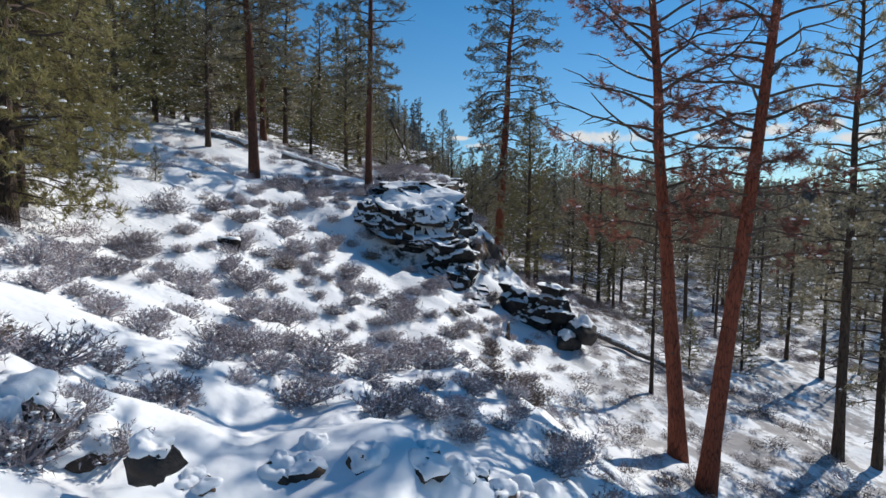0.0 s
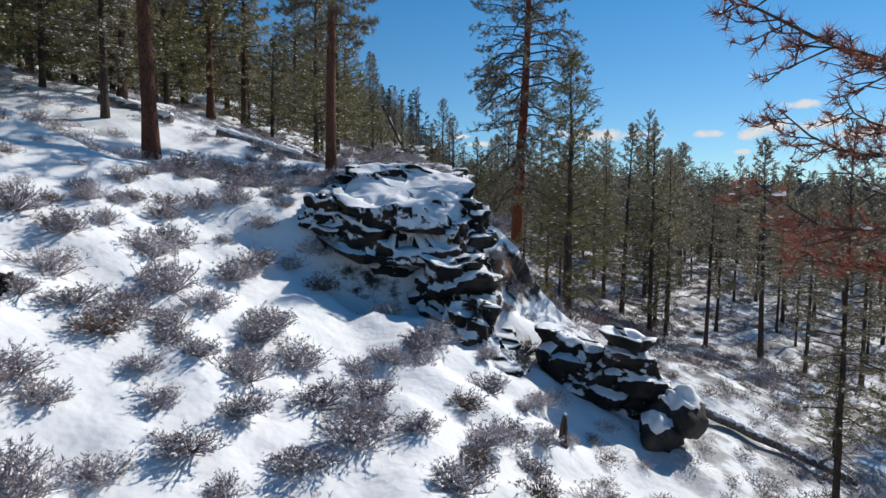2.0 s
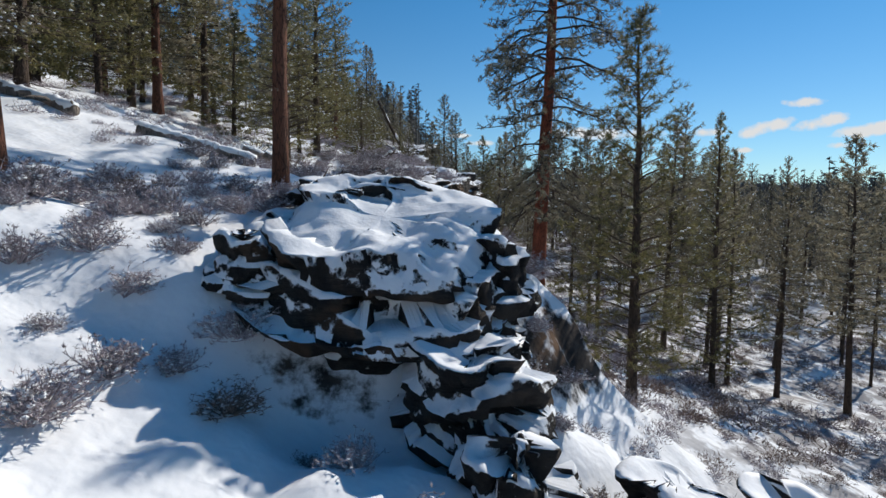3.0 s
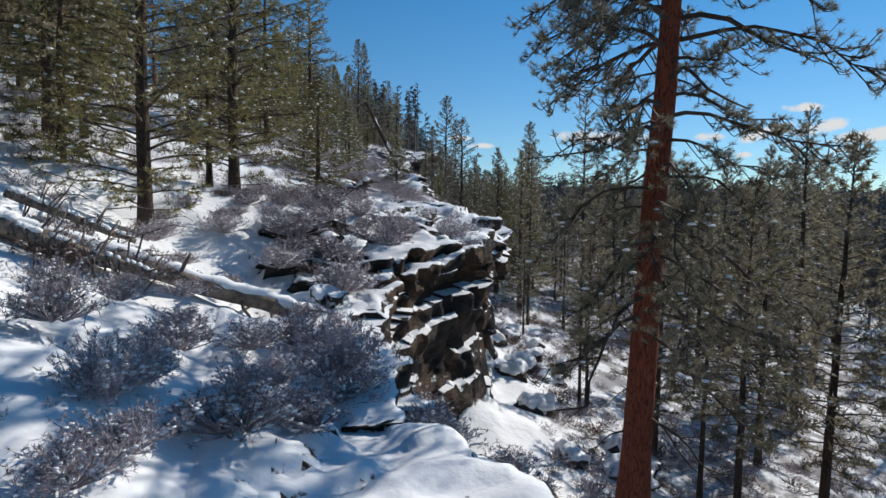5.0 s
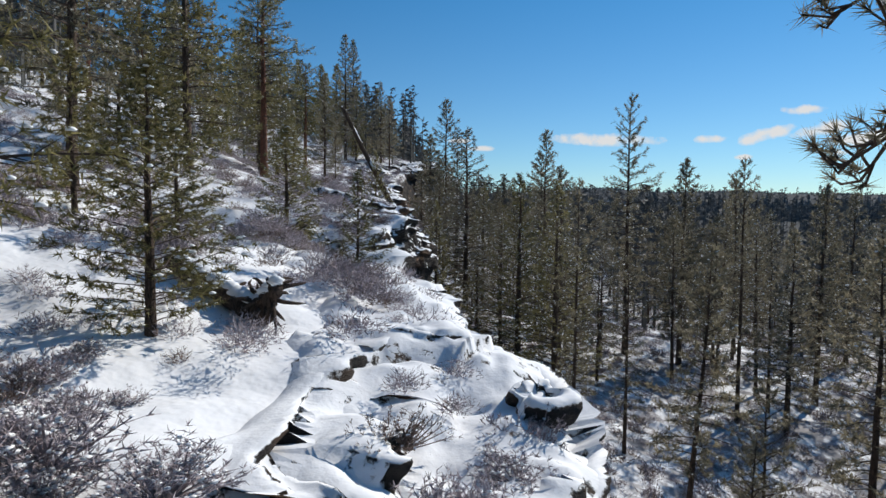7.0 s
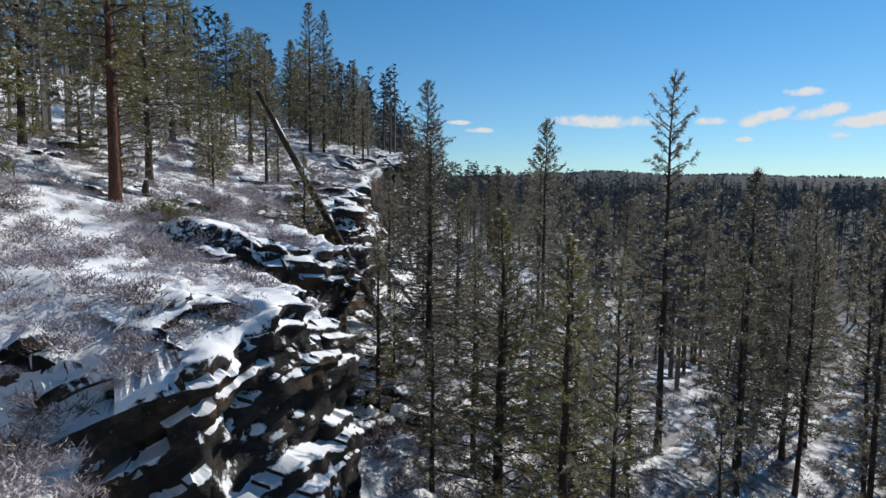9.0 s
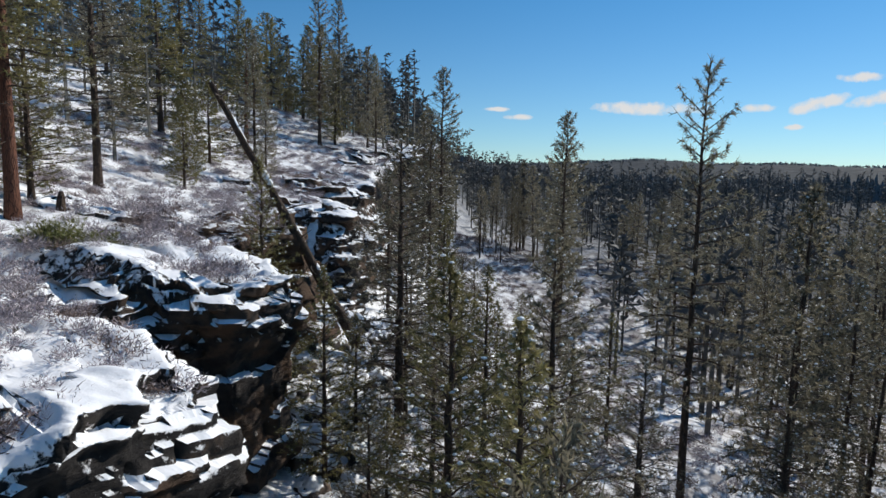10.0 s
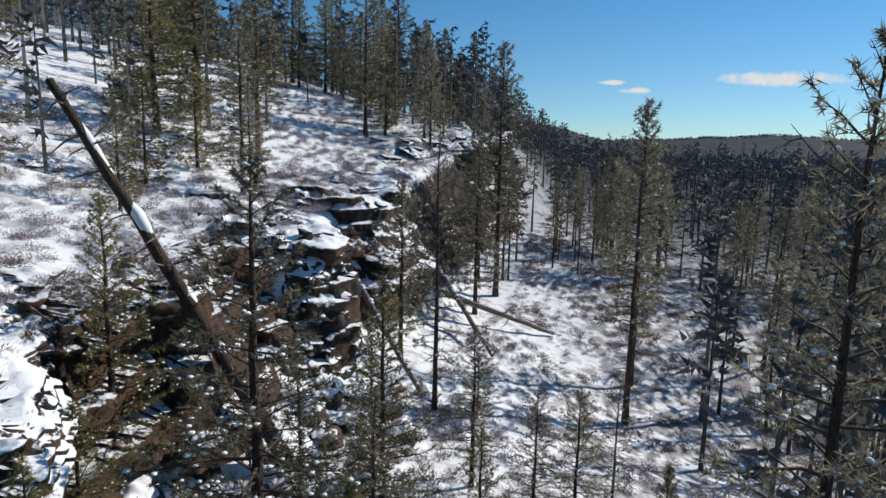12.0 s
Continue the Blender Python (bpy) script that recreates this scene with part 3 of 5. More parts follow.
# forest kinds, built once
KINDS = [
    pine_meshes(51, 10, 0.14, crown=0.16, reach=1.95, taper=0.75, branches=96, tufts=12, blades=7, needle=0.24, width=0.02, needles=NEEDLE_DARK, bark=BARK_DARK, snow=0.4, peak=0.2, sides=7),
    pine_meshes(52, 10, 0.13, crown=0.30, reach=1.6, taper=0.6, branches=80, tufts=11, blades=7, needle=0.24, width=0.02, needles=NEEDLE_DARK, bark=BARK_DARK, snow=0.4, peak=0.3, dead=18, bare=0.1, sides=7),
    pine_meshes(53, 10, 0.15, crown=0.08, reach=2.3, taper=0.85, branches=110, tufts=13, blades=7, needle=0.25, width=0.02, needles=NEEDLE, bark=BARK_DARK, snow=0.4, peak=0.15, sides=7),
    pine_meshes(54, 10, 0.11, crown=0.2, reach=1.4, taper=0.5, branches=80, tufts=9, blades=6, needle=0.2, width=0.018, needles=NEEDLE_DARK, bark=BARK_DARK, snow=0.4, dead=24, bare=0.3, sides=7),
    pine_meshes(55, 10, 0.17, crown=0.32, reach=2.1, taper=0.55, branches=84, tufts=13, blades=7, needle=0.25, width=0.02, needles=NEEDLE, bark=BARK_BROWN, snow=0.4, dead=10, sides=7),
    pine_meshes(56, 5, 0.085, crown=0.05, reach=1.4, taper=0.8, branches=80, tufts=10, blades=9, needle=0.19, width=0.015, needles=NEEDLE, bark=BARK_DARK, snow=0.4, peak=0.15, sides=7, dead=2),
]
KIND_LABEL = ["dark green pine dusted with snow", "thin pine with a high crown and bare lower limbs", "full green pine with snowy branches",
              "sparse dying pine with mostly bare branches", "ponderosa pine with reddish trunk and green crown", "small bushy young pine in the snow"]
KIND_HEIGHT = [10, 10, 10, 10, 10, 5] * 2
KIND_LABEL = KIND_LABEL * 2
# the same kinds with finer needles, for those beside the walk
KINDS += [
    pine_meshes(61, 10, 0.14, crown=0.15, reach=1.95, taper=0.75, branches=104, tufts=13, blades=10, needle=0.17, width=0.011, needles=NEEDLE_DARK, bark=BARK_DARK, snow=0.38, peak=0.2, sides=8),
    pine_meshes(62, 10, 0.13, crown=0.28, reach=1.65, taper=0.6, branches=84, tufts=12, blades=10, needle=0.17, width=0.011, needles=NEEDLE_DARK, bark=BARK_DARK, snow=0.38, peak=0.3, dead=20, bare=0.12, sides=8),
    pine_meshes(63, 10, 0.15, crown=0.06, reach=2.2, taper=0.85, branches=116, tufts=15, blades=10, needle=0.18, width=0.011, needles=NEEDLE, bark=BARK_DARK, snow=0.42, peak=0.15, sides=8, rise=0.3, droop=0.2),
    pine_meshes(64, 10, 0.11, crown=0.18, reach=1.5, taper=0.5, branches=90, tufts=9, blades=9, needle=0.15, width=0.01, needles=NEEDLE_DARK, bark=BARK_DARK, snow=0.42, dead=30, bare=0.35, sides=8),
    pine_meshes(65, 10, 0.17, crown=0.32, reach=2.1, taper=0.55, branches=90, tufts=15, blades=10, needle=0.18, width=0.011, needles=NEEDLE, bark=BARK_BROWN, snow=0.38, dead=14, sides=10),
    pine_meshes(66, 5, 0.085, crown=0.05, reach=1.4, taper=0.8, branches=90, tufts=12, blades=12, needle=0.14, width=0.009, needles=NEEDLE, bark=BARK_DARK, snow=0.45, peak=0.15, sides=8, dead=2, rise=0.3, droop=0.15),
]
MODELS = {}


def forest_pine(kind, x, y, height, turn, stretch=1.0, lean=(0, 0), group="pines of the forest"):
    size = height / KIND_HEIGHT[kind] / stretch
    if kind not in MODELS:
        MODELS[kind] = pine("pine_tree", KIND_LABEL[kind], KINDS[kind], group)
        ob = MODELS[kind]
    else:
        ob = copy_thing(MODELS[kind], Matrix())
    return plant(ob, x, y, 0.1, turn, size, lean[0], lean[1], stretch)


def set_pine(kind, x, y, top, turn=0.0, slim=1.0, lean=(0, 0)):
    """A pine whose place and treetop are known; slim > 1 narrows it."""
    if kind < 6 and y < 84 and -14 < x < 20:
        kind += 6
    return forest_pine(kind, x, y, max(1.0, top - land(x, y)), turn, slim, lean)


set_pine(5, 0.9, 65.0, 1.6, 60, 0.9)
set_pine(2, -2.9, 68.3, 4.6, 70, 0.8)
set_pine(0, -2.6, 87.0, 8.0, 60, 1.0)
set_pine(0, -1.2, 99.0, 10.0, 160, 1.0)
set_pine(2, -4.6, 71.0, 8.2, 10, 1.0)
set_pine(0, 12.9, 16.6, 6, 10, 1.4)
set_pine(1, 11.6, 16.4, 9, 80, 1.3)
set_pine(1, 6.4, 17.2, 1.5, 40, 1.4)
set_pine(1, 13.4, 47.9, 6.6, 5, 1.1)
set_pine(3, 21.1, 62.3, 5.6, 0, 1.2)
set_pine(3, 25.6, 64.6, 4.4, 0, 1.2)
set_pine(0, -13.4, 118.4, 27.7, 0, 1.15)
set_pine(0, -9.0, 113, 20.9, 60, 1.15)
set_pine(0, -12.7, 108, 25.4, 90, 1.15)
set_pine(0, -7.6, 110, 18.6, 200, 1.1)
set_pine(1, -0.6, 104, 17.2, 20, 1.1)
set_pine(0, -2.4, 106, 13.5, 120, 1.0)
set_pine(0, 0.7, 68.6, 9.2, 0, 0.86)
set_pine(0, 4.6, 61.5, 6.6, 130, 0.94)
set_pine(1, 9.6, 68.6, 11.1, 0, 1.3)
set_pine(1, 8.4, 89.6, 11.9, 0, 1.2)
set_pine(1, 9.0, 95.6, 10.4, 70, 1.2)
set_pine(2, 2.7, 60.6, 6.2, 0, 0.86)
set_pine(2, 3.76, 57.8, 5.8, 30, 0.94)
set_pine(2, -0.9, 65.6, 5.2, 50, 1.1)
set_pine(2, 1.84, 72.0, 6.5, 90, 0.98)
set_pine(4, -9.7, 66.0, 17.5, 0, 1.0)
set_pine(2, -10.4, 67.6, 13.5, 90, 1.0)
set_pine(0, -12.4, 73.8, 18.5, 200, 0.95)
set_pine(2, -5.8, 40.3, 13.2, 0, 1.0)
set_pine(2, -6.0, 36.1, 11.6, 30, 1.02)
set_pine(0, -6.8, 41.2, 9.6, 60, 1.02)
set_pine(5, -4.25, 43.2, 6.5, 0, 0.77)
set_pine(5, -2.3, 48.5, 5.5, 40, 1.02)
set_pine(5, -4.7, 51.6, 6.9, 80, 0.77)
set_pine(5, -5.6, 47.0, 6.4, 10, 0.77)
set_pine(0, -10.8, 86.5, 16.0, 0, 1.1)
set_pine(0, -9.7, 85.4, 12.0, 90, 1.1)
set_pine(5, -11.6, 79.3, 10.9, 0, 1.0)
set_pine(1, 4.0, 43.6, 1.5, 0, 1.2)
set_pine(1, 4.3, 43.9, 2.2, 99, 1.3)
set_pine(3, 3.2, 51.6, 1.8, 0, 1.2)
set_pine(2, 8.9, 33.5, 3.8, 40, 1.2)
set_pine(0, 9.3, 42.7, 4.6, 40, 1.2)
set_pine(0, 15.0, 69.6, 4.6, 10, 1.1)
set_pine(1, -0.6, 107.6, 11.0, 0, 1.4)
set_pine(1, -0.2, 108.0, 9.0, 50, 1.4)
set_pine(5, 2.1, 82.8, 1.2, 0, 1.1)
set_pine(2, -9.3, 12.6, 8.0, 0, 0.9)
set_pine(2, -10.6, 16.6, 11.0, 120, 1.0)
set_pine(2, -12.0, 21.5, 12.0, 20, 1.0)
set_pine(0, -11.0, 27.5, 12.0, 70, 1.0)
set_pine(2, -8.4, 9.6, 2.5, 40, 0.9)
set_pine(5, -8.7, 17.6, 2.0, 0, 1.1)
set_pine(2, -14.0, 16.0, 10.0, 60, 1.0)
set_pine(3, 0.4, 82.3, 11.0, 0, 1.2)
set_pine(0, 2.2, 63.5, 4.6, 10, 0.94)
set_pine(2, 3.4, 66.4, 5.2, 70, 1.01)
set_pine(0, 0.7, 70.2, 5.4, 140, 0.94)
set_pine(2, 5.4, 64.2, 3.6, 200, 0.94)
set_pine(3, 6.6, 62.6, 3.2, 20, 0.94)
set_pine(0, 6.4, 70.5, 3.0, 260, 0.94)
set_pine(0, 5.0, 76.5, 2.6, 0, 0.94)
set_pine(3, 7.4, 79.0, 2.2, 30, 0.94)
set_pine(5, 4.6, 83.5, -1.2, 30, 1.0)
set_pine(5, 6.4, 85.5, -1.6, 80, 1.0)
set_pine(0, 1.0, 62.0, 3.0, 0, 0.86)
set_pine(0, 4.6, 68.6, 3.4, 40, 0.94)
set_pine(1, 2.6, 69.4, 5.0, 90, 1.01)
set_pine(2, 3.9, 73.4, 2.8, 10, 0.94)
set_pine(0, 7.6, 66.0, 3.0, 170, 0.94)
set_pine(2, 8.2, 73.0, 2.6, 60, 0.94)
set_pine(0, 2.9, 77.6, 4.0, 60, 0.94)
set_pine(1, 6.2, 74.4, 3.6, 99, 1.01)
set_pine(0, 0.2, 75.6, 4.6, 10, 0.94)
set_pine(2, -0.6, 68.2, 3.4, 10, 0.94)
set_pine(5, 9.5, 22.0, -3.6, 20, 1.0)
set_pine(5, 12.5, 24.0, -3.0, 70, 1.0)

PATH_XY = [(eye[0], eye[1], eye[2]) for t, eye, target, roll in PATH]


def clear_of_path(x, y, top, reach=2.6):
    return all(math.hypot(x - a, y - b) > reach + 0.8 or top < c - 2.0 for a, b, c in PATH_XY)


def room(x, y, gap):
    return all((x - a) ** 2 + (y - b) ** 2 > gap * gap for a, b in planted)


def scatter_forest():
    rng = random.Random(77)
    made, tries = 0, 0
    while made < 192 and tries < 14000:      # valley
        tries += 1
        y = 22 + rng.random() ** 1.25 * 110
        xr, zr, su, drop, w, sl = station(y)
        x = xr + w + 3.2 + rng.random() ** 1.5 * 48
        if 1 < x < 14.5 and 76 < y < 114 or (y < 34 and x < 15):
            continue
        if (x - 6) / max(1.0, y + 5) > 1.15 or (56 < y < 114 and x < 8.0 + 0.13 * (y - 60)):
            continue
        h = rng.uniform(7.0, 11.5) * (0.8 if x - xr < 8 else 1.0)
        if y < 50 and rng.random() < 0.4:
            continue
        if not room(x, y, 1.9) or not clear_of_path(x, y, land(x, y) + h):
            continue
        forest_pine(rng.choice((0, 1, 1, 1, 3, 3, 3, 0)), x, y, h, rng.uniform(0, 360), rng.uniform(0.95, 1.3), (rng.gauss(0, 1.2), rng.gauss(0, 1.2)))
        made += 1
    made, tries = 0, 0
    while made < 30 and tries < 3000:      # the hilltop above the first slope
        tries += 1
        x, y = rng.uniform(-26, -11), rng.uniform(25, 46)
        if x > -13.5 and y < 31 or not room(x, y, 1.7):
            continue
        forest_pine(rng.choice((0, 2, 2, 4)), x, y, rng.uniform(7, 12.5), rng.uniform(0, 360), rng.uniform(0.8, 1.0), (rng.gauss(0, 1), rng.gauss(0, 1)))
        made += 1
    made, tries = 0, 0
    while made < 92 and tries < 12000:      # hill
        tries += 1
        y = rng.uniform(20, 140)
        xr = station(y)[0]
        x = xr - 6.5 - rng.random() ** 1.2 * 34
        if y < 34 and x > -17 or (60 < y < 80 and x > -13) or (80 < y < 100 and x > -7.5):
            continue
        if fine_noise(x, y, 14, 6) < -0.25 or not room(x, y, 2.4):
            continue
        h = rng.choice((rng.uniform(3, 6), rng.uniform(7, 12), rng.uniform(8, 13)))
        forest_pine(5 if h < 6 else rng.choice((0, 0, 2, 4, 2, 2)), x, y, h, rng.uniform(0, 360), rng.uniform(0.75, 1.05), (rng.gauss(0, 1), rng.gauss(0, 1)))
        made += 1


scatter_forest()


# ---- distant woods: past counting ----
def spiky_tree(mesh, x, y, z, h, r, rng):
    base = len(mesh.v)
    n = 5
    t0 = rng.uniform(0, 6)
    mesh.v.append(Vector((x, y, z + h)))
    for lvl, (f, k) in enumerate(((0.72, 0.45), (0.66, 0.2), (0.42, 0.8), (0.38, 0.35), (0.14, 1.0))):
        for i in range(n):
            t = t0 + 2 * math.pi * (i + 0.5 * lvl) / n
            q = k * r * rng.uniform(0.55, 1.25)
            mesh.v.append(Vector((x + math.cos(t) * q, y + math.sin(t) * q, z + h * (f + rng.uniform(-0.05, 0.05)))))
    for i in range(n):
        mesh.f.append((base, base + 1 + i, base + 1 + (i + 1) % n))
    for lvl in range(4):
        a, b = base + 1 + lvl * n, base + 1 + (lvl + 1) * n
        for i in range(n):
            mesh.f.append((a + i, b + i, a + (i + 1) % n))
            mesh.f.append((a + (i + 1) % n, b + i, b + (i + 1) % n))


def woods_pine(mesh, x, y, z, h, r, rng):
    """A plain pine for the middle distance: trunk and sprays of needles."""
    base = Vector((x, y, z))
    mesh.tube([base, base + Vector((0, 0, h))], [0.016 * h, 0.02], 3, False)
    n = int(13 + h * 0.9)
    lo = rng.uniform(0.15, 0.45)
    for i in range(n):
        f = lo + (1 - lo) * (i + rng.random()) / n
        reach = r * (0.25 + 0.75 * (1 - (f - lo) / (1 - lo))) * rng.uniform(0.6, 1.2)
        t = rng.uniform(0, 6.28)
        d = Vector((math.cos(t), math.sin(t), 0))
        p = base + Vector((0, 0, f * h))
        q = p + d * reach + Vector((0, 0, rng.uniform(-0.3, 0.3) * reach))
        side = Vector((-d.y, d.x, 0))
        for k in range(4):
            g = 0.25 + 0.25 * k
            c = p.lerp(q, g)
            way = (d * 0.6 + side * rng.uniform(-1, 1) + Vector((0, 0, rng.uniform(-0.7, 0.8)))).normalized()
            mesh.blade(c - way * 0.1 * r, c + way * 0.45 * r * rng.uniform(0.7, 1.3), 0.11 * r, way.orthogonal().normalized())


def build_far_woods():
    rng = random.Random(5)
    mid, mesh = Mesh(), Mesh()
    count = 0
    while count < 2400:
        a = radians(rng.uniform(-40, 52))
        r = 75 * math.exp(rng.random() * 1.6)
        x, y = r * math.sin(a), r * math.cos(a)
        xr = station(y)[0]
        if 56 < y < 114 and -9 < x - xr and x < 8.0 + 0.13 * (y - 60) or -3 < x - xr < 3 and y < 112:
            continue
        if y < 125 and -40 < x < 45 and rng.random() < 0.6:
            continue
        h = rng.uniform(6.5, 12)
        if not clear_of_path(x, y, land(x, y) + h, 5):
            continue
        woods_pine(mid, x, y, land(x, y) - 0.3, h, rng.uniform(1.0, 1.6), rng)
        count += 1
    for _ in range(110):
        y = rng.uniform(113, 230)
        x = station(y)[0] + rng.uniform(-9, 2)
        woods_pine(mid, x, y, land(x, y) - 0.3, rng.uniform(6, 11), rng.uniform(1.1, 1.7), rng)
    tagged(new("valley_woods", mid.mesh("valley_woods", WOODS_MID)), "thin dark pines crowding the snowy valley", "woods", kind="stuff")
    count = 0
    while count < 9000:
        a = radians(rng.uniform(-42, 50))
        r = 330 * math.exp(rng.random() * 1.8)
        x, y = r * math.sin(a), r * math.cos(a)
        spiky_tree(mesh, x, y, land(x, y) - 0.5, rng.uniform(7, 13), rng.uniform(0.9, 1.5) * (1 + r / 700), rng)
        count += 1
    for _ in range(2600):      # along the far crests
        a = radians(rng.uniform(-30, 48))
        r = rng.uniform(3200, 3900)
        x, y = r * math.sin(a), r * math.cos(a)
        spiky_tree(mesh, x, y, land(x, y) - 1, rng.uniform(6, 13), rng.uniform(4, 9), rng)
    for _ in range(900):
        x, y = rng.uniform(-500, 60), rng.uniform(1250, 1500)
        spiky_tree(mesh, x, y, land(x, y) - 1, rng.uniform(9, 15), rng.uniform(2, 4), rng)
    tagged(new("far_woods", mesh.mesh("far_woods", HAZED_WOODS)), "pine woods covering the valley and far ridges, haze mixed into their colour", "woods", kind="stuff")


build_far_woods()


# ---- rocks ----
def outcrop(label, x, y):
    root = thing("rock_outcrop", label, "rock outcrop", "rock outcrops along the rim")
    root.matrix_basis = Matrix.Translation((x, y, land(x, y, False)))
    return root


def hashed(a, b=0.0, c=0.0):
    """Random numbers from -1 to 1, one for each cell."""
    v = np.sin(np.asarray(a) * 127.1 + np.asarray(b) * 311.7 + np.asarray(c) * 74.7) * 43758.5453
    return (v - np.floor(v)) * 2 - 1


def lump(p, s, seed=0.0):
    """Smooth noise from about -1 to 1 at the points p, s metres across."""
    q = p / s + seed * 7.13
    i = np.floor(q)
    f = q - i
    f = f * f * (3 - 2 * f)
    total = 0.0
    for dx in (0, 1):
        for dy in (0, 1):
            for dz in (0, 1):
                w = (f[..., 0] if dx else 1 - f[..., 0]) * (f[..., 1] if dy else 1 - f[..., 1]) * (f[..., 2] if dz else 1 - f[..., 2])
                total = total + w * hashed(i[..., 0] + dx, i[..., 1] + dy, i[..., 2] + dz)
    return total * 1.25


def ease(t):
    t = np.clip(t, 0.0, 1.0)
    return t * t * (3 - 2 * t)


def levels(rng, foot, top, thin, massive, bed_zone):
    """Heights of the beds' boundaries, from -foot up to top: thick beds below, thin ones in the upper zone."""
    z, out = -foot, [-foot]
    while z < top:
        z += rng.uniform(*massive) if z < -bed_zone else rng.uniform(*thin) * rng.choice((0.6, 1.0, 1.4))
        out.append(z)
    return np.array(out)


def break_rock(root, base, out, up, mask, along, bed, bounds, seed, size=1.0, rough=1.0, puff=0.07, wrap=False, snowy=0.0, mat=ROCK):
    """Breaks a smooth sheet of rock into beds and blocks with brows, slots and treads; one mesh for each bed.
    up: 1 where the sheet lies flat, 0 where it stands; mask: how much of the breaking applies; bed: height in the beds."""
    b = bed + 0.2 * size * lump(base, 2.4, seed) + 0.08 * lump(base, 0.7, seed + 1)
    k = np.clip(np.searchsorted(bounds, b) - 1, 0, len(bounds) - 2)
    h = bounds[k + 1] - bounds[k]
    f = np.clip((b - bounds[k]) / h, 0, 1)
    length = size * (0.9 + 0.9 * np.abs(hashed(k, seed))) * (1 + 0.8 * (h > 0.45))
    q = along / length + 5 * hashed(k, seed + 3) + 0.18 * lump(base, 0.6, seed + 2)
    i = np.floor(q)
    joint = np.minimum(q - i, 1 - q + i) * length
    step = hashed(k, i, seed)
    gone = hashed(k, i, seed + 11) < -0.5
    d = size * rough * (0.15 * step + 0.13 * hashed(k, seed + 9) - 0.3 * gone) + 0.3 * size * lump(base, 2.2, seed + 4) + 0.1 * lump(base, 0.7, seed + 5) + 0.07 * lump(base, 0.24, seed + 6) + 0.025 * lump(base, 0.11, seed + 13)
    d = d + f ** 1.5 * np.minimum(h, 0.5) * (0.1 + 0.3 * up)
    d = d - 0.16 * np.exp(-(joint / 0.06) ** 2) * (hashed(k, i, seed + 7) > -0.3)
    shown = np.where(hashed(k, i, seed + 5) > snowy, 1.0, 0.12)
    brow = ease(f / 0.2) * (1 - ease((f - 0.3) / 0.5))
    d = d + up * shown * np.minimum(h, 0.4) * (0.8 * brow - 0.5 * np.exp(-(f / 0.1) ** 2))
    lift = up * (h * shown * (ease(f / 0.22) - f) + puff * np.sin(np.pi * np.clip((f - 0.15) / 0.85, 0, 1)) + 0.07 * lump(base, 0.5, seed + 8) + 0.05 * lump(base, 0.22, seed + 14))
    d = d * (1 - 0.55 * up * (shown < 0.5))
    p = base + out * (d * mask)[..., None]
    p[..., 2] += lift * mask
    o = root.matrix_basis.translation
    p = p - np.array((o.x, o.y, o.z))
    n, m = p.shape[:2]
    flat = p.reshape(-1, 3)
    ii, jj = np.meshgrid(np.arange(n if wrap else n - 1), np.arange(m - 1), indexing="ij")
    a, a2 = ii * m + jj, ((ii + 1) % n) * m + jj
    quads = np.stack((a, a + 1, a2 + 1, a2), -1).reshape(-1, 4)
    plain = np.clip(np.searchsorted(bounds, np.mean(bed, axis=0)) - 1, 0, len(bounds) - 2)
    which = np.where(np.mean(up, axis=0) > 0.5, 999, plain)[jj].reshape(-1)
    soft = ((k[ii, jj] == k[ii, jj + 1]) & (k[ii, jj] == k[(ii + 1) % n, jj]) & (k[ii, jj] == k[(ii + 1) % n, jj + 1])).reshape(-1)
    for bed_no in np.unique(which):
        mine = quads[which == bed_no]
        used, inv = np.unique(mine.reshape(-1), return_inverse=True)
        me = bpy.data.meshes.new("rock_bed")
        me.from_pydata(flat[used].tolist(), [], inv.reshape(-1, 4).tolist())
        me.polygons.foreach_set("use_smooth", soft[which == bed_no])
        me.materials.append(mat)
        part("rock_bed", me, root)


def resample(points, step):
    """Points at even steps along a polyline, and how far along each one lies."""
    pts = np.array(points)
    s = np.concatenate(([0], np.cumsum(np.linalg.norm(np.diff(pts, axis=0), axis=1))))
    t = np.linspace(0, s[-1], max(8, int(s[-1] / step)))
    return np.stack([np.interp(t, s, pts[:, c]) for c in range(pts.shape[1])], -1), t


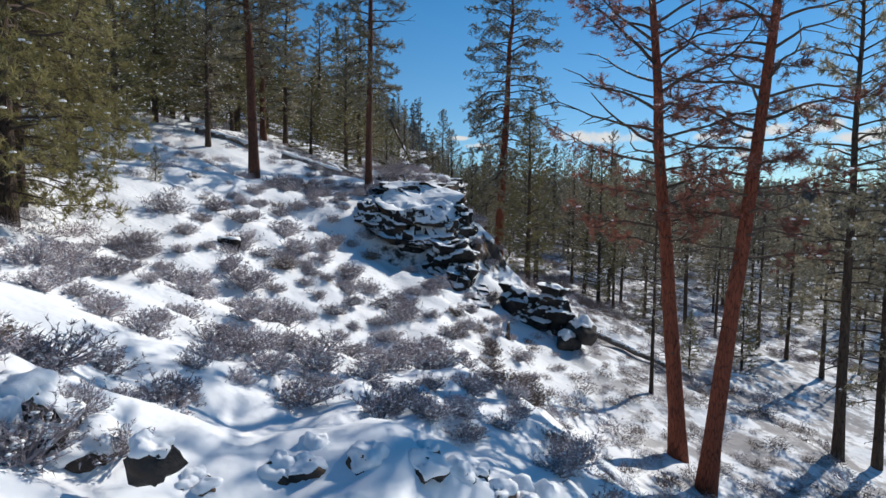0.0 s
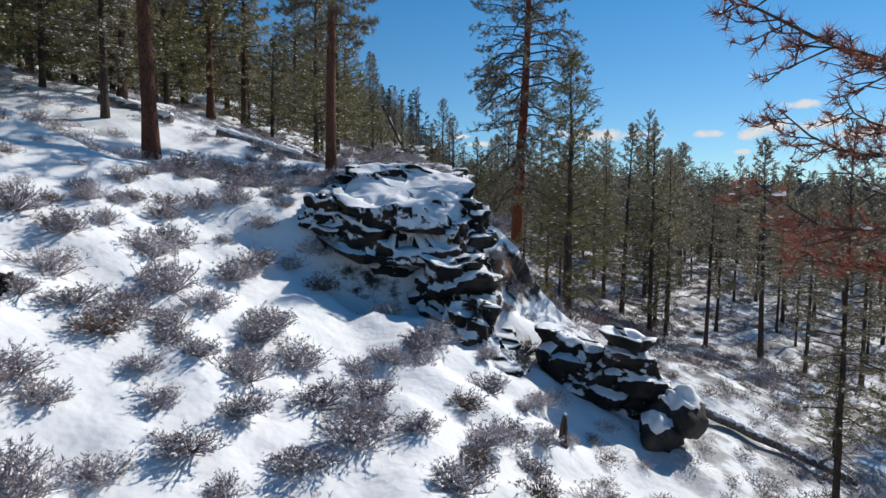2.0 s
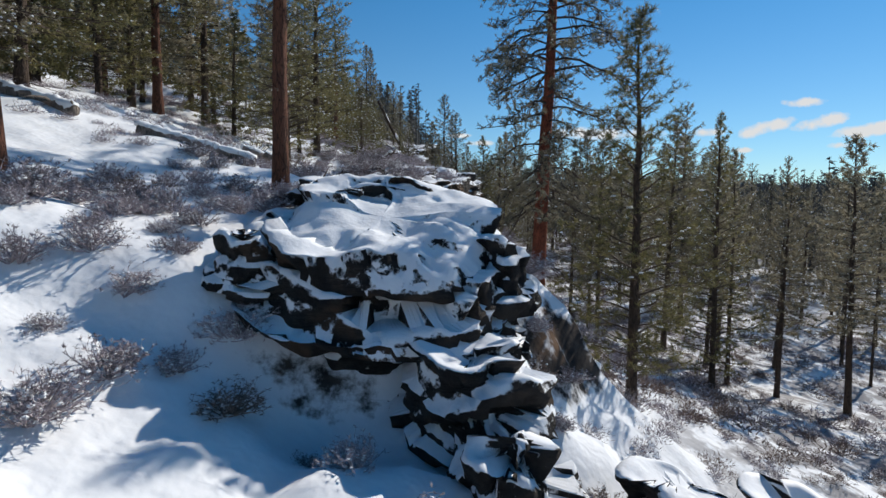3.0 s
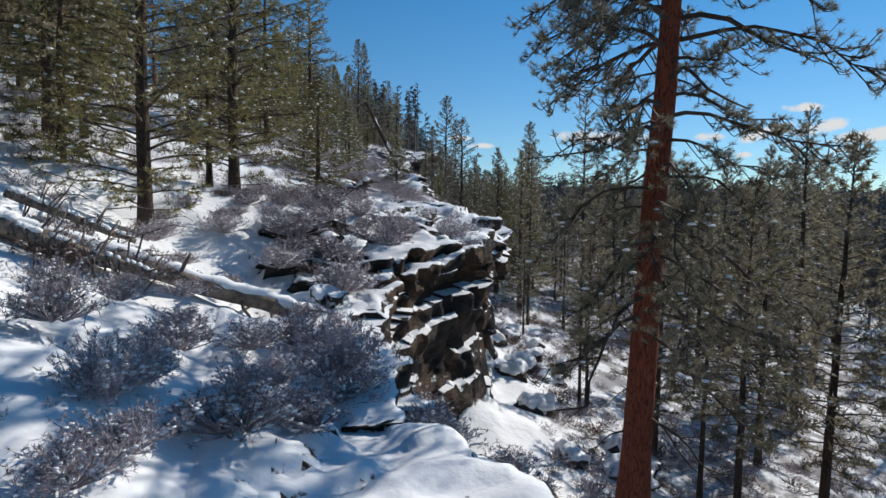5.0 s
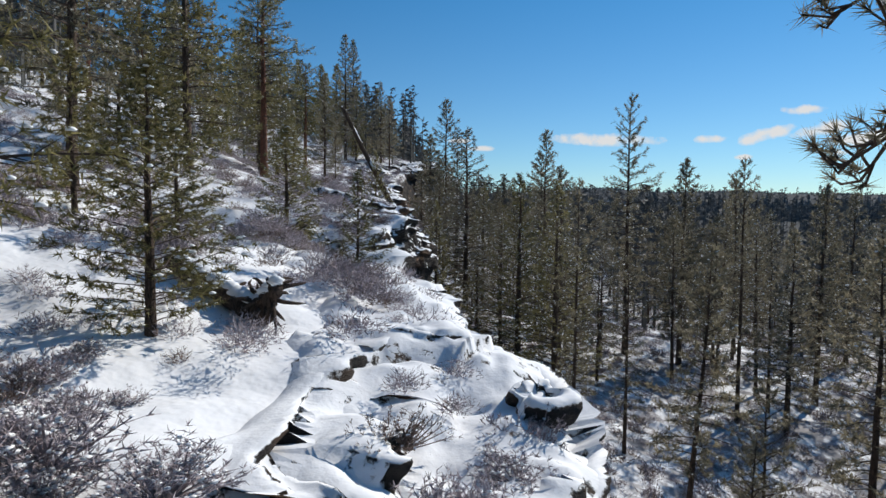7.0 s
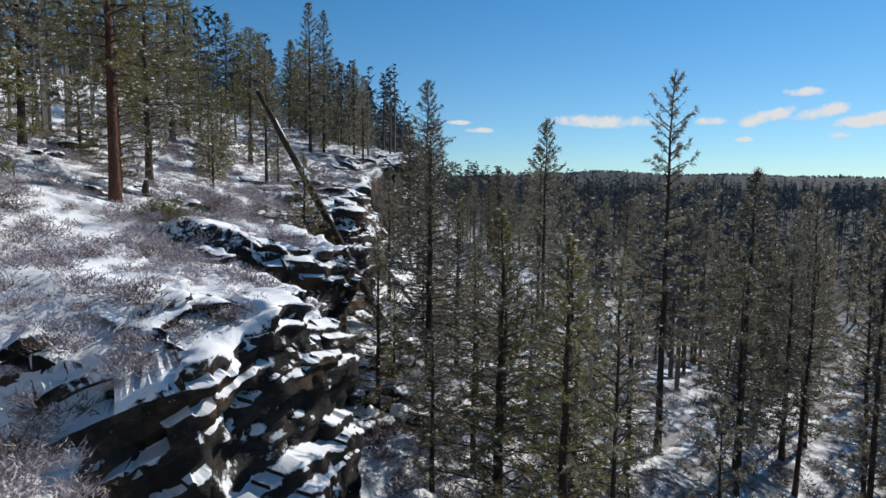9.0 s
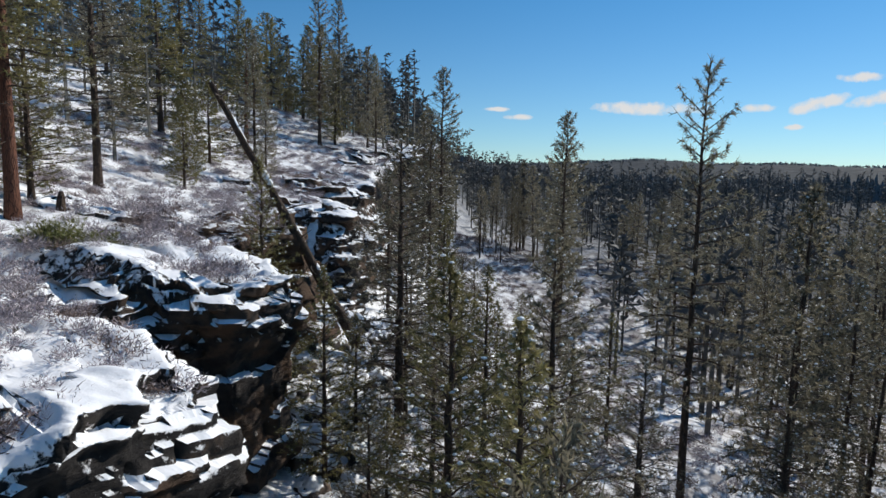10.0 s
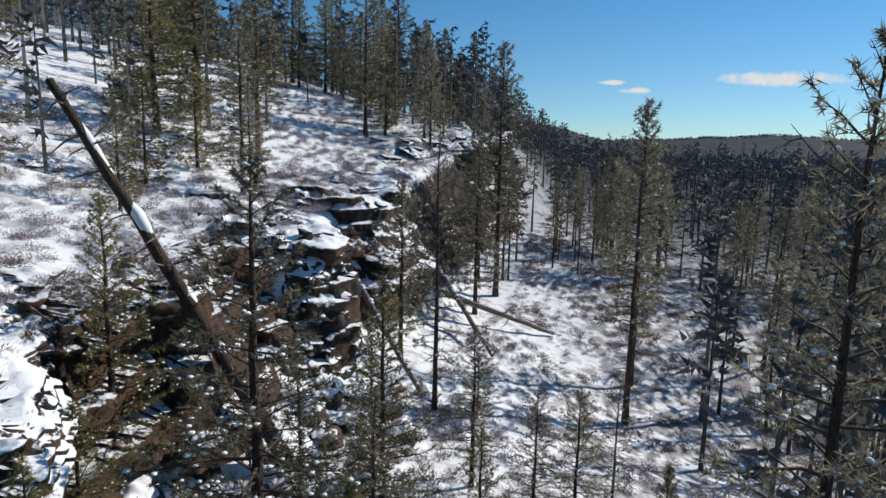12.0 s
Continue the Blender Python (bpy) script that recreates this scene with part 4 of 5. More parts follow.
def cliff(seed, label, y0, y1, foot, top=0.25, knobs=3, thin=(0.16, 0.36), massive=(0.6, 1.2), bed_zone=1.2, out=0.3, under=0.0, batter=0.12, size=1.0, rough=1.0, dip=0.0, snowy=-0.1, reach=3.0, mat=ROCK_LEDGE):
    """Bedded cliff along the rim, with the snowy ground behind its brink. foot: its depth below the rim; under: how far the lower face stands back; dip: rise of the beds per metre along the rim."""
    rng = random.Random(seed)
    ym = 0.5 * (y0 + y1)
    root = outcrop(label, station(ym)[0], ym)
    rim_line = []
    for y in np.arange(y0, y1 + 0.01, 0.1):
        end = smooth((y - y0 + 0.1) / (1.2 * size)) * smooth((y1 - y + 0.1) / (1.2 * size))
        rim_line.append((station(y)[0] + out - 2.2 * size * (1 - end), y, end))
    edge, along = resample(rim_line, 0.075 * size)
    tangent = np.gradient(edge[:, :2], axis=0)
    w = max(3, int(0.9 * size / 0.075 / size) | 1)
    pad = np.pad(tangent, ((w // 2, w // 2), (0, 0)), mode="edge")
    tangent = np.stack([np.convolve(pad[:, c], np.ones(w) / w, "valid") for c in (0, 1)], -1)
    tangent /= np.linalg.norm(tangent, axis=1)[:, None]
    backs = np.arange(reach, 0.05, -0.085 * size) * min(1.3, size)
    downs = np.arange(0.0, foot, 0.07 * size)
    n, m = len(edge), len(backs) + len(downs)
    base, outward = np.zeros((n, m, 3)), np.zeros((n, m, 3))
    up, mask = np.zeros((n, m)), np.ones((n, m))
    for a, (ex, ey, end) in enumerate(edge):
        nx, ny = tangent[a, 1], -tangent[a, 0]
        outward[a, :, 0], outward[a, :, 1] = nx, ny
        zr = station(ey)[1]
        brink = zr + 0.05
        for j, bk in enumerate(backs):
            x, y = ex - bk * nx, ey - bk * ny
            xr, z0, su = station(y)[:3]
            line = z0 + su * max(0.0, xr + out - x) + 0.25 * fine_noise(x, y, 2.3, 4) + 0.11 * fine_noise(x, y, 0.85, 9)
            g = smooth((bk / min(1.3, size) - 0.7) / 1.0)
            z = line * (1 - g) + (max(line - 0.3, land(x, y)) + 0.05) * g
            z -= 0.5 * smooth((bk / min(1.3, size) - reach + 0.8) / 0.8) + 0.5 * (1 - end)
            base[a, j] = (x, y, z)
            up[a, j] = smooth(bk / 0.35)
            mask[a, j] = 1 - smooth((bk / min(1.3, size) - reach + 1.8) / 1.2)
        for j, h in enumerate(downs):
            o = -under * smooth((h - 0.9) / 1.2) + batter * max(0.0, h - bed_zone)
            base[a, len(backs) + j] = (ex + o * nx, ey + o * ny, brink - h)
    bed = base[..., 2] - np.array([station(ey)[1] for ey in edge[:, 1]])[:, None] - dip * (base[..., 1] - ym)
    bounds = levels(rng, foot + 1 + abs(dip) * (y1 - y0), 3.0 + abs(dip) * (y1 - y0), thin, massive, bed_zone)
    break_rock(root, base, outward, up, mask, along[:, None] + 0 * up, bed, bounds, seed, size, rough, 0.08, snowy=snowy, mat=mat)
    for i in range(min(3, knobs)):
        y = rng.uniform(y0 + 0.5, y1 - 0.5)
        x = station(y)[0] + out - rng.uniform(0.7, 3.0) * size
        w = rng.uniform(0.4, 0.85) * size
        z = land(x, y)
        knob(root, seed * 50 + i, x, y, w * rng.uniform(0.6, 1.0), w * rng.uniform(0.8, 1.6), z + rng.uniform(0.2, 0.35) * size, z - 0.55 * size, power=0.42, tilt=(-0.25, 0.05))
    return root


def knoll(seed, label, cx, cy, rx, ry, top, low, **shape):
    """A rounded knob of bedded rock standing by itself."""
    root = outcrop(label, cx, cy)
    knob(root, seed, cx, cy, rx, ry, top, low, **shape)
    return root


def knob(root, seed, cx, cy, rx, ry, top, low, thin=(0.14, 0.32), power=0.5, tilt=(0, 0), rough=1.0, puff=0.07, undercut=0.0, lip=0.45, snowy=-0.2):
    """A dome of bedded rock from its summit down to its foot. tilt: rise of the beds per metre in x and y; undercut: how far the foot stands back."""
    rng = random.Random(seed)
    mean = 0.5 * (rx + ry)
    fine = 0.07 if mean > 0.9 else 0.055
    profile = []
    for z in np.linspace(top, low, 90):
        g = (top - z) / (top - low)
        profile.append((mean * g ** power * (1 - undercut * smooth((g - lip) / 0.22)), z))
    rows, _ = resample(profile, fine)
    n = max(24, int(6.28 * max(rx, ry) / (fine * 1.15)))
    t = np.linspace(0, 2 * np.pi, n, endpoint=False)
    r = rows[:, 0] / mean
    wav = 1 + 0.16 * np.array([noise.noise(Vector((math.cos(a) * 1.3, math.sin(a) * 1.3, seed * 1.7))) for a in t])
    base = np.zeros((n, len(rows), 3))
    base[..., 0] = cx + np.outer(np.cos(t) * rx * wav, r)
    base[..., 1] = cy + np.outer(np.sin(t) * ry * wav, r)
    base[..., 2] = rows[None, :, 1]
    bed = base[..., 2] - top
    base[..., 2] += (base[..., 0] - cx) * tilt[0] + (base[..., 1] - cy) * tilt[1]
    outward = np.zeros_like(base)
    outward[..., 0], outward[..., 1] = np.cos(t)[:, None], np.sin(t)[:, None]
    slope = np.gradient(rows, axis=0)
    flat = np.abs(slope[:, 0]) / np.maximum(1e-6, np.hypot(slope[:, 0], slope[:, 1]))
    up = ease((flat - 0.35) / 0.4)[None, :] + np.zeros((n, 1))
    mask = ease(r / 0.35)[None, :] + np.zeros((n, 1))
    bounds = levels(rng, top - low + 1, 1.0, thin, thin, 0)
    break_rock(root, base, outward, up, mask, np.outer(t * mean, np.maximum(r, 0.4)), bed, bounds, seed * 1.37, min(1.0, 0.35 + 0.4 * mean), rough, puff, True, snowy)


# the outcrop of the first slope
knoll(8, "snow-covered dark rock outcrop of many broken ledges", -1.0, 22.75, 2.9, 2.75, 0.5, -2.4, tilt=(-0.08, 0.44), power=0.24, puff=0.08, undercut=0.5, lip=0.27, thin=(0.18, 0.4), rough=1.4, snowy=0.0)
cliff(1, "dark bedded rock outcrop with snow on its ledges", 22.2, 26.8, 3.0, bed_zone=1.5, out=0.1, knobs=0)
knoll(9, "jutting dark rock head capped with snow", 0.75, 22.4, 0.75, 0.85, 0.05, -1.5, tilt=(-0.1, 0.15), power=0.3, undercut=0.25, thin=(0.2, 0.4))
knoll(14, "low snowy ledges of dark rock in the slope", -2.75, 21.7, 0.6, 0.5, 0.25, -0.6, tilt=(-0.15, 0.2), power=0.36)
knoll(15, "low snowy ledges of dark rock in the slope", -1.4, 24.6, 1.5, 1.1, 1.05, -0.2, tilt=(-0.2, 0.1), power=0.5)
knoll(21, "snowy dark ledges running back along the rim", 0.35, 24.9, 1.3, 1.9, 0.55, -2.2, tilt=(-0.2, 0.1), power=0.4)
knoll(10, "dark rock step below the snowy outcrop", 0.35, 21.1, 1.3, 1.15, -1.1, -3.4, tilt=(-0.2, 0.3), power=0.3, undercut=0.1, lip=0.4, rough=1.3)
knoll(16, "dark rock step below the snowy outcrop", 0.75, 20.1, 1.5, 1.05, -2.0, -4.2, tilt=(-0.25, 0.3), power=0.36, rough=1.2)
cliff(2, "dark overhanging cliff with snowy ledges above the valley", 35.4, 45.8, 4.8, under=0.6, out=0.35, bed_zone=1.3, thin=(0.22, 0.46), snowy=-0.2, reach=4.2, knobs=0)
knoll(17, "jutting snow-capped dark rock on the rim", 0.85, 43.0, 0.8, 0.9, 2.15, 0.5, tilt=(-0.1, 0.1), power=0.36, puff=0.1, undercut=0.3)
knoll(18, "snowy dark ledges stepping down to the rim", -2.5, 37.2, 1.5, 1.3, 1.75, -0.4, tilt=(-0.2, 0.16), power=0.42, thin=(0.2, 0.42))
knoll(19, "snowy dark ledges stepping down to the rim", -2.4, 35.2, 1.3, 1.2, 1.05, -1.2, tilt=(-0.25, 0.2), power=0.42, thin=(0.2, 0.42))
cliff(3, "broad dark cliff with level beds and thick snow caps", 54.2, 62.0, 5.2, size=1.15, thin=(0.12, 0.34), bed_zone=1.2, massive=(0.4, 1.0), out=0.3, knobs=0, dip=0.05, rough=0.9, mat=ROCK)
cliff(11, "stepped dark rock face falling to the valley snow", 43.8, 54.6, 4.8, size=1.1, bed_zone=1.6, batter=0.35, out=0.2, knobs=0, mat=ROCK)
cliff(12, "low broken ledges of dark rock under snow", 26.0, 37.6, 2.5, size=1.0, bed_zone=1.4, batter=0.4, out=0.1, knobs=0)
cliff(4, "low dark cliff of thin beds under deep snow", 61.5, 71.2, 4.8, size=1.1, thin=(0.12, 0.28), bed_zone=1.5, under=0.5, out=0.4, knobs=0, snowy=-0.1, dip=0.04, rough=0.65, mat=ROCK_LEDGE)
cliff(5, "broken brown rock face below the leaning trunk", 68.8, 80.6, 3.6, size=1.1, out=0.4, bed_zone=0.6, batter=0.4, thin=(0.14, 0.4), massive=(0.4, 0.8), rough=2.2, knobs=0, snowy=0.0, mat=ROCK_BROWN, dip=0.08)
cliff(6, "dark cliff face shaded by pines", 80.4, 85.2, 5.0, size=1.3, thin=(0.2, 0.45), massive=(0.7, 1.5), out=0.4)
cliff(13, "broken dark ledges among the pines", 88.6, 96.5, 4.2, size=1.4, thin=(0.2, 0.45), massive=(0.5, 1.2), bed_zone=0.8, batter=0.7, out=0.4)
knoll(47, "snow-topped dark rock tower on the rim", -5.3, 82.3, 2.2, 2.4, 5.6, -0.5, thin=(0.3, 0.8), power=0.3, puff=0.1, rough=1.6, tilt=(-0.15, 0.0), snowy=0.1)
cliff(7, "far dark cliff standing above the valley slope", 110, 128, 9.6, size=2.4, thin=(0.4, 0.8), massive=(1.2, 2.4), out=0.6)


def snow_boulder(label, x, y, top, r, drape=0.6, squash=0.8, seed=0, group="snowy boulders by the start"):
    """A lumpy dark boulder draped in snow. drape: share of its height that the snow covers."""
    rng = random.Random(seed + int(1000 * (x + 7 * y)))
    root = thing("boulder", label, "boulder", group)
    h = r * squash
    root.matrix_basis = Matrix.Translation((x, y, top - h))
    off = rng.uniform(0, 50)

    def shell(name, mat, grow, low, wave, bumpy):
        v, f = [], []
        m, n = 26, 11
        for a in range(n):
            for b in range(m):
                t = 2 * math.pi * b / m
                end = low * math.pi * (1 + wave * noise.noise(Vector((math.cos(t) * 1.6, math.sin(t) * 1.6, off))) + 0.6 * wave * noise.noise(Vector((math.cos(t) * 5, math.sin(t) * 5, off))))
                p = min(3.05, end) * a / (n - 1)
                d = Vector((math.sin(p) * math.cos(t), math.sin(p) * math.sin(t), math.cos(p)))
                k = r * grow * (1 + bumpy * noise.noise(d * 1.5 + Vector((off, 0, 0))) + 0.4 * bumpy * noise.noise(d * 4 + Vector((0, off, 0))))
                if a == n - 1 and low < 0.9:
                    k *= 0.9
                v.append((d.x * k, d.y * k, d.z * k * squash))
        for a in range(n - 1):
            for b in range(m):
                b2 = (b + 1) % m
                f.append((a * m + b, (a + 1) * m + b, (a + 1) * m + b2, a * m + b2))
        me = bpy.data.meshes.new(name)
        me.from_pydata(v, [], f)
        me.polygons.foreach_set("use_smooth", [True] * len(me.polygons))
        me.materials.append(mat)
        return part(name, me, root)

    shell("stone", BARE_ROCK, 0.97, 0.98, 0.0, 0.5)
    tagged(shell("snow_cap", SNOW, 1.05, drape * 0.82, 0.4, 0.45), "thick smooth drape of snow")
    return root


def start_boulder(x, y, top, r, drape):
    snow_boulder("dark boulder draped in smooth fresh snow" if drape > 0.47 else "dark bare-sided boulder with a cap of snow", x, y, top, r * 0.9, drape)


start_boulder(-1.95, 3.5, -1.56, 0.22, 0.42)


def ridge_stones():
    """Dark stones showing through the snow on the face of the low ridge."""
    rng = random.Random(17)
    for i in range(30):
        x = rng.uniform(-2.2, 1.9) if i < 22 else rng.uniform(-3.9, -2.7)
        y = 5.5 + 0.35 * x - rng.uniform(0.15, 0.7) if i < 22 else rng.uniform(3.7, 4.3)
        r = rng.uniform(0.14, 0.26) * (1.35 if 0.5 < x or i >= 22 else 0.85)
        snow_boulder("dark stone showing through pillows of snow", x, y, land(x, y) + r * rng.uniform(0.25, 0.55), r, rng.uniform(0.42, 0.6), 0.85, i)


ridge_stones()


def split_boulder(x, y, top, r, drape):
    snow_boulder("split dark boulder under thick snow", x, y, top, r, drape, 0.85, 5, "split boulders below the outcrop")


split_boulder(4.75, 19.6, -3.6, 0.55, 0.38)
split_boulder(4.3, 19.2, -4.0, 0.42, 0.36)
knoll(81, "split dark rock under thick pillows of snow", 2.8, 20.6, 0.85, 0.7, -2.75, -4.0, power=0.34, tilt=(-0.2, 0.1), puff=0.12, thin=(0.25, 0.5), undercut=0.2)
knoll(82, "split dark rock under thick pillows of snow", 3.95, 20.1, 1.0, 0.8, -2.75, -4.3, power=0.34, tilt=(-0.15, 0.1), puff=0.12, thin=(0.25, 0.5), undercut=0.2)
for lx, ly, lw in ((-3.1, 21.6, 0.5), (-5.6, 15.1, 0.5), (-5.2, 19.4, 0.6)):
    knoll(int(300 - 10 * lx), "small dark ledge half buried in the snow", lx, ly, lw, lw * 0.7, land(lx, ly) + 0.12, land(lx, ly) - 0.5, thin=(0.2, 0.32), power=0.45, tilt=(-0.3, 0.0), puff=0.1)


# fallen blocks on the slope under the crags
def talus():
    rng = random.Random(91)
    for i in range(64):
        y = rng.choice((rng.uniform(49, 57), rng.uniform(57, 70), rng.uniform(68, 84), rng.uniform(38, 50)))
        xr, zr, su, drop, w, sl = station(y)
        x = xr + w * 0.9 + rng.random() ** 1.4 * 3.6
        r = rng.uniform(0.25, 0.62)
        snow_boulder("fallen dark block under a cap of snow", x, y, land(x, y) + r * rng.uniform(0.5, 1.0), r, rng.uniform(0.3, 0.55), 0.8, i, "fallen blocks below the rim")

    for i in range(26):
        y = rng.uniform(52.5, 57.2)
        x = station(y)[0] + rng.uniform(-1.6, 2.2)
        r = rng.uniform(0.22, 0.5)
        snow_boulder("fallen dark block under a cap of snow", x, y, land(x, y) + r * rng.uniform(0.5, 0.9), r, rng.uniform(0.3, 0.5), 0.8, 300 + i, "fallen blocks below the rim")
    for i in range(70):
        y = rng.uniform(66.5, 81)
        xr, zr, su, drop, w, sl = station(y)
        x = xr + 0.5 + rng.random() * (w + 1.2)
        r = rng.uniform(0.3, 0.8)
        snow_boulder("broken brown-black block of rock dusted with snow", x, y, land(x, y) + r * rng.uniform(0.4, 0.8), r, rng.uniform(0.2, 0.4), 0.85, 100 + i, "fallen blocks below the rim")


talus()


def hillside_ledges():
    rng = random.Random(64)
    for i in range(26):
        y = rng.uniform(66, 112)
        x = station(y)[0] - rng.uniform(2.5, 14)
        w = rng.uniform(0.8, 2.2)
        knoll(300 + i, "low ledge of dark rock breaking through the snow", x, y, w * 0.6, w, land(x, y) + 0.12, land(x, y) - 0.5, thin=(0.18, 0.3), power=0.5, tilt=(-0.3, 0.0))


hillside_ledges()


# ---- fallen and leaning wood ----
def log_thing(name, label, a, b, r0, r1, seed, bark, stubs=8, snow=0.6, stub_len=0.7, stub_r=0.05, limb_bark=None, strip_size=0.78):
    """A bare trunk from a to b with broken limbs; snow lies along its upper side."""
    rng = random.Random(seed)
    a, b = Vector(a), Vector(b)
    root = thing(name, label, "dead tree")
    root.matrix_basis = Matrix.Translation(a)
    body, white = Mesh(), Mesh()
    line, rad = [], []
    n = 11
    for i in range(n):
        f = i / (n - 1)
        line.append((b - a) * f + Vector((rng.uniform(-1, 1), rng.uniform(-1, 1), rng.uniform(-1, 1))) * r0 * 0.16)
        rad.append(r0 + (r1 - r0) * f)
    body.tube(line, rad, 12)
    part("trunk", body.mesh("trunk", bark, True), root)
    way = (b - a).normalized()
    for i in range(stubs):
        f = rng.uniform(0.12, 0.97)
        k = min(n - 2, int(f * (n - 1)))
        p = line[k].lerp(line[k + 1], f * (n - 1) - k)
        side = way.orthogonal().normalized()
        side = (Matrix.Rotation(rng.uniform(0, 6.28), 3, way) @ side + way * rng.uniform(-0.2, 0.5)).normalized()
        ln = stub_len * rng.uniform(0.4, 1.5)
        arm = Mesh()
        bend = Vector((rng.uniform(-1, 1), rng.uniform(-1, 1), rng.uniform(-1, 0.3))) * ln * (0.35 if stub_r > 0.03 else 0.8)
        arm.tube([p, p + side * ln * 0.5, p + side * ln * 0.85 + bend * 0.5, p + side * ln + bend], [stub_r, stub_r * 0.8, stub_r * 0.55, stub_r * 0.22], 5)
        part("broken_limb", arm.mesh("broken_limb", limb_bark or bark, True), root)
    if snow:
        if snow >= 0.8:
            strip = [p + Vector((rng.uniform(-0.02, 0.02), rng.uniform(-0.02, 0.02), r * 0.62)) for p, r in zip(line, rad)]
            fine_strip = [strip[i // 3].lerp(strip[min(i // 3 + 1, n - 1)], (i % 3) / 3) for i in range(3 * (n - 1) + 1)]
            white.tube(fine_strip, [max(r0 * strip_size, 0.05) * rng.uniform(0.1 if strip_size < 0.7 else 0.7, 1.2) for _ in fine_strip], 8)
        for i in range(n * 4 if snow < 0.8 else 6):
            f = (i + rng.random()) / (n * 4)
            if rng.random() > snow:
                continue
            k = min(n - 2, int(f * (n - 1)))
            p = line[k].lerp(line[k + 1], f * (n - 1) - k)
            r = r0 + (r1 - r0) * f
            w = max(r * 0.8, 0.04)
            white.blob(p + Vector((0, 0, r * 0.75)), w * rng.uniform(0.8, 1.6), w * rng.uniform(0.8, 1.3), r * 0.5 + 0.03, rng, 7)
        tagged(part("snow_strip", white.mesh("snow_strip", SNOW, True), root, "snow lying along the wood"), kind="stuff")
    return root


def on_land(x, y, h=0.1):
    return (x, y, land(x, y) + h)


log_thing("leaning_trunk", "bare grey dead trunk leaning over the cliff", (-1.35, 74.3, land(-1.35, 74.3) - 0.1), (-6.75, 72.0, 10.75), 0.25, 0.10, 1, BARK_DARK, 34, 0.85, 0.9, 0.034, BARK_GREY, 0.62)
log_thing("fallen_log", "barkless fallen log under a strip of snow", on_land(-6.4, 32.2, 0.15), on_land(-2.25, 34.4, 0.2), 0.16, 0.13, 2, BARK_LOG, 9, 0.95, 0.6, 0.035)
log_thing("fallen_log", "pale fallen log lying up the snow slope", on_land(-8.0, 29.2, 0.15), on_land(-5.2, 29.8, 0.15), 0.17, 0.12, 3, BARK_GREY, 3, 0.9, 0.4)
log_thing("fallen_log", "snow-dusted grey log among the hillside brush", on_land(-12.5, 30.0, 0.15), on_land(-9.6, 29.2, 0.15), 0.2, 0.14, 4, BARK_GREY, 5, 0.8, 0.5)
log_thing("fallen_log", "burnt black log with an upturned root", on_land(-5.0, 45.4, 0.2), on_land(-3.2, 44.6, 0.2), 0.16, 0.2, 5, BARK_DARK, 4, 0.6, 0.5)
log_thing("fallen_log", "grey log lying across the open valley snow", (-4.6, 94.6, 1.4), on_land(4.15, 99.8, 0.2), 0.22, 0.12, 6, BARK_GREY, 7, 0.5, 0.6)
log_thing("fallen_log", "grey log propped against the cliff foot", (-4.2, 98.0, land(-4.2, 98.0) + 1.6), on_land(1.2, 92.2, 0.2), 0.2, 0.12, 7, BARK_GREY, 5, 0.4, 0.6)
log_thing("fallen_log", "slim grey log leaning from the rock", (-4.0, 84.5, 3.6), on_land(-0.4, 83.0, 0.2), 0.16, 0.1, 8, BARK_GREY, 4, 0.4, 0.5)
log_thing("fallen_log", "thin fallen log in the brush", on_land(5.5, 22.2, 0.1), on_land(9.0, 20.4, 0.1), 0.11, 0.07, 9, BARK_GREY, 3, 0.5, 0.3)


log_thing("fallen_treetop", "tangled dead crown of a fallen tree dusted with snow", on_land(-5.6, 32.0, 0.3), on_land(-4.2, 33.0, 0.35), 0.09, 0.04, 10, BARK_GREY, 46, 0.5, 0.7, 0.016)
log_thing("fallen_treetop", "dark bent dead limbs poking out of the snow", on_land(-6.8, 33.6, 0.25), on_land(-5.2, 34.2, 0.3), 0.08, 0.04, 11, BARK_GREY, 36, 0.5, 0.6, 0.015)


def stump(label, x, y, h, r, bark, seed):
    rng = random.Random(seed)
    root = thing("tree_stump", label, "stump", "stumps in the snow")
    root.matrix_basis = Matrix.Translation(on_land(x, y, -0.1))
    m = Mesh()
    m.tube([Vector((0, 0, 0)), Vector((0.01, 0, h * 0.4)), Vector((0.03, 0.01, h * 0.8)), Vector((0.04, 0.01, h + 0.1))], [r * 1.35, r, r * 0.85, r * 0.4], 7)
    part("stem", m.mesh("stem", bark, True), root)
    c = Mesh()
    c.blob(Vector((0.04, 0.01, h + 0.08)), r * 0.5, r * 0.5, 0.05, rng)
    part("snow_cap", c.mesh("snow_cap", SNOW, True), root)
    return root


stump("short burnt black stump standing in the snow", 2.04, 17.45, 0.5, 0.075, BARK_DARK, 1)
stump("thin broken stake of dead wood in the snow", -4.38, 8.2, 0.26, 0.03, BARK_DARK, 2)
log_thing("upturned_root", "upturned black root plate of a burnt log", on_land(-3.25, 44.65, 0.15), on_land(-2.95, 44.45, 0.75), 0.22, 0.1, 13, BARK_DARK, 26, 0.4, 0.5, 0.045)
stump("burnt dark stump on the slope", -9.5, 67.6, 0.6, 0.13, BARK_DARK, 4)


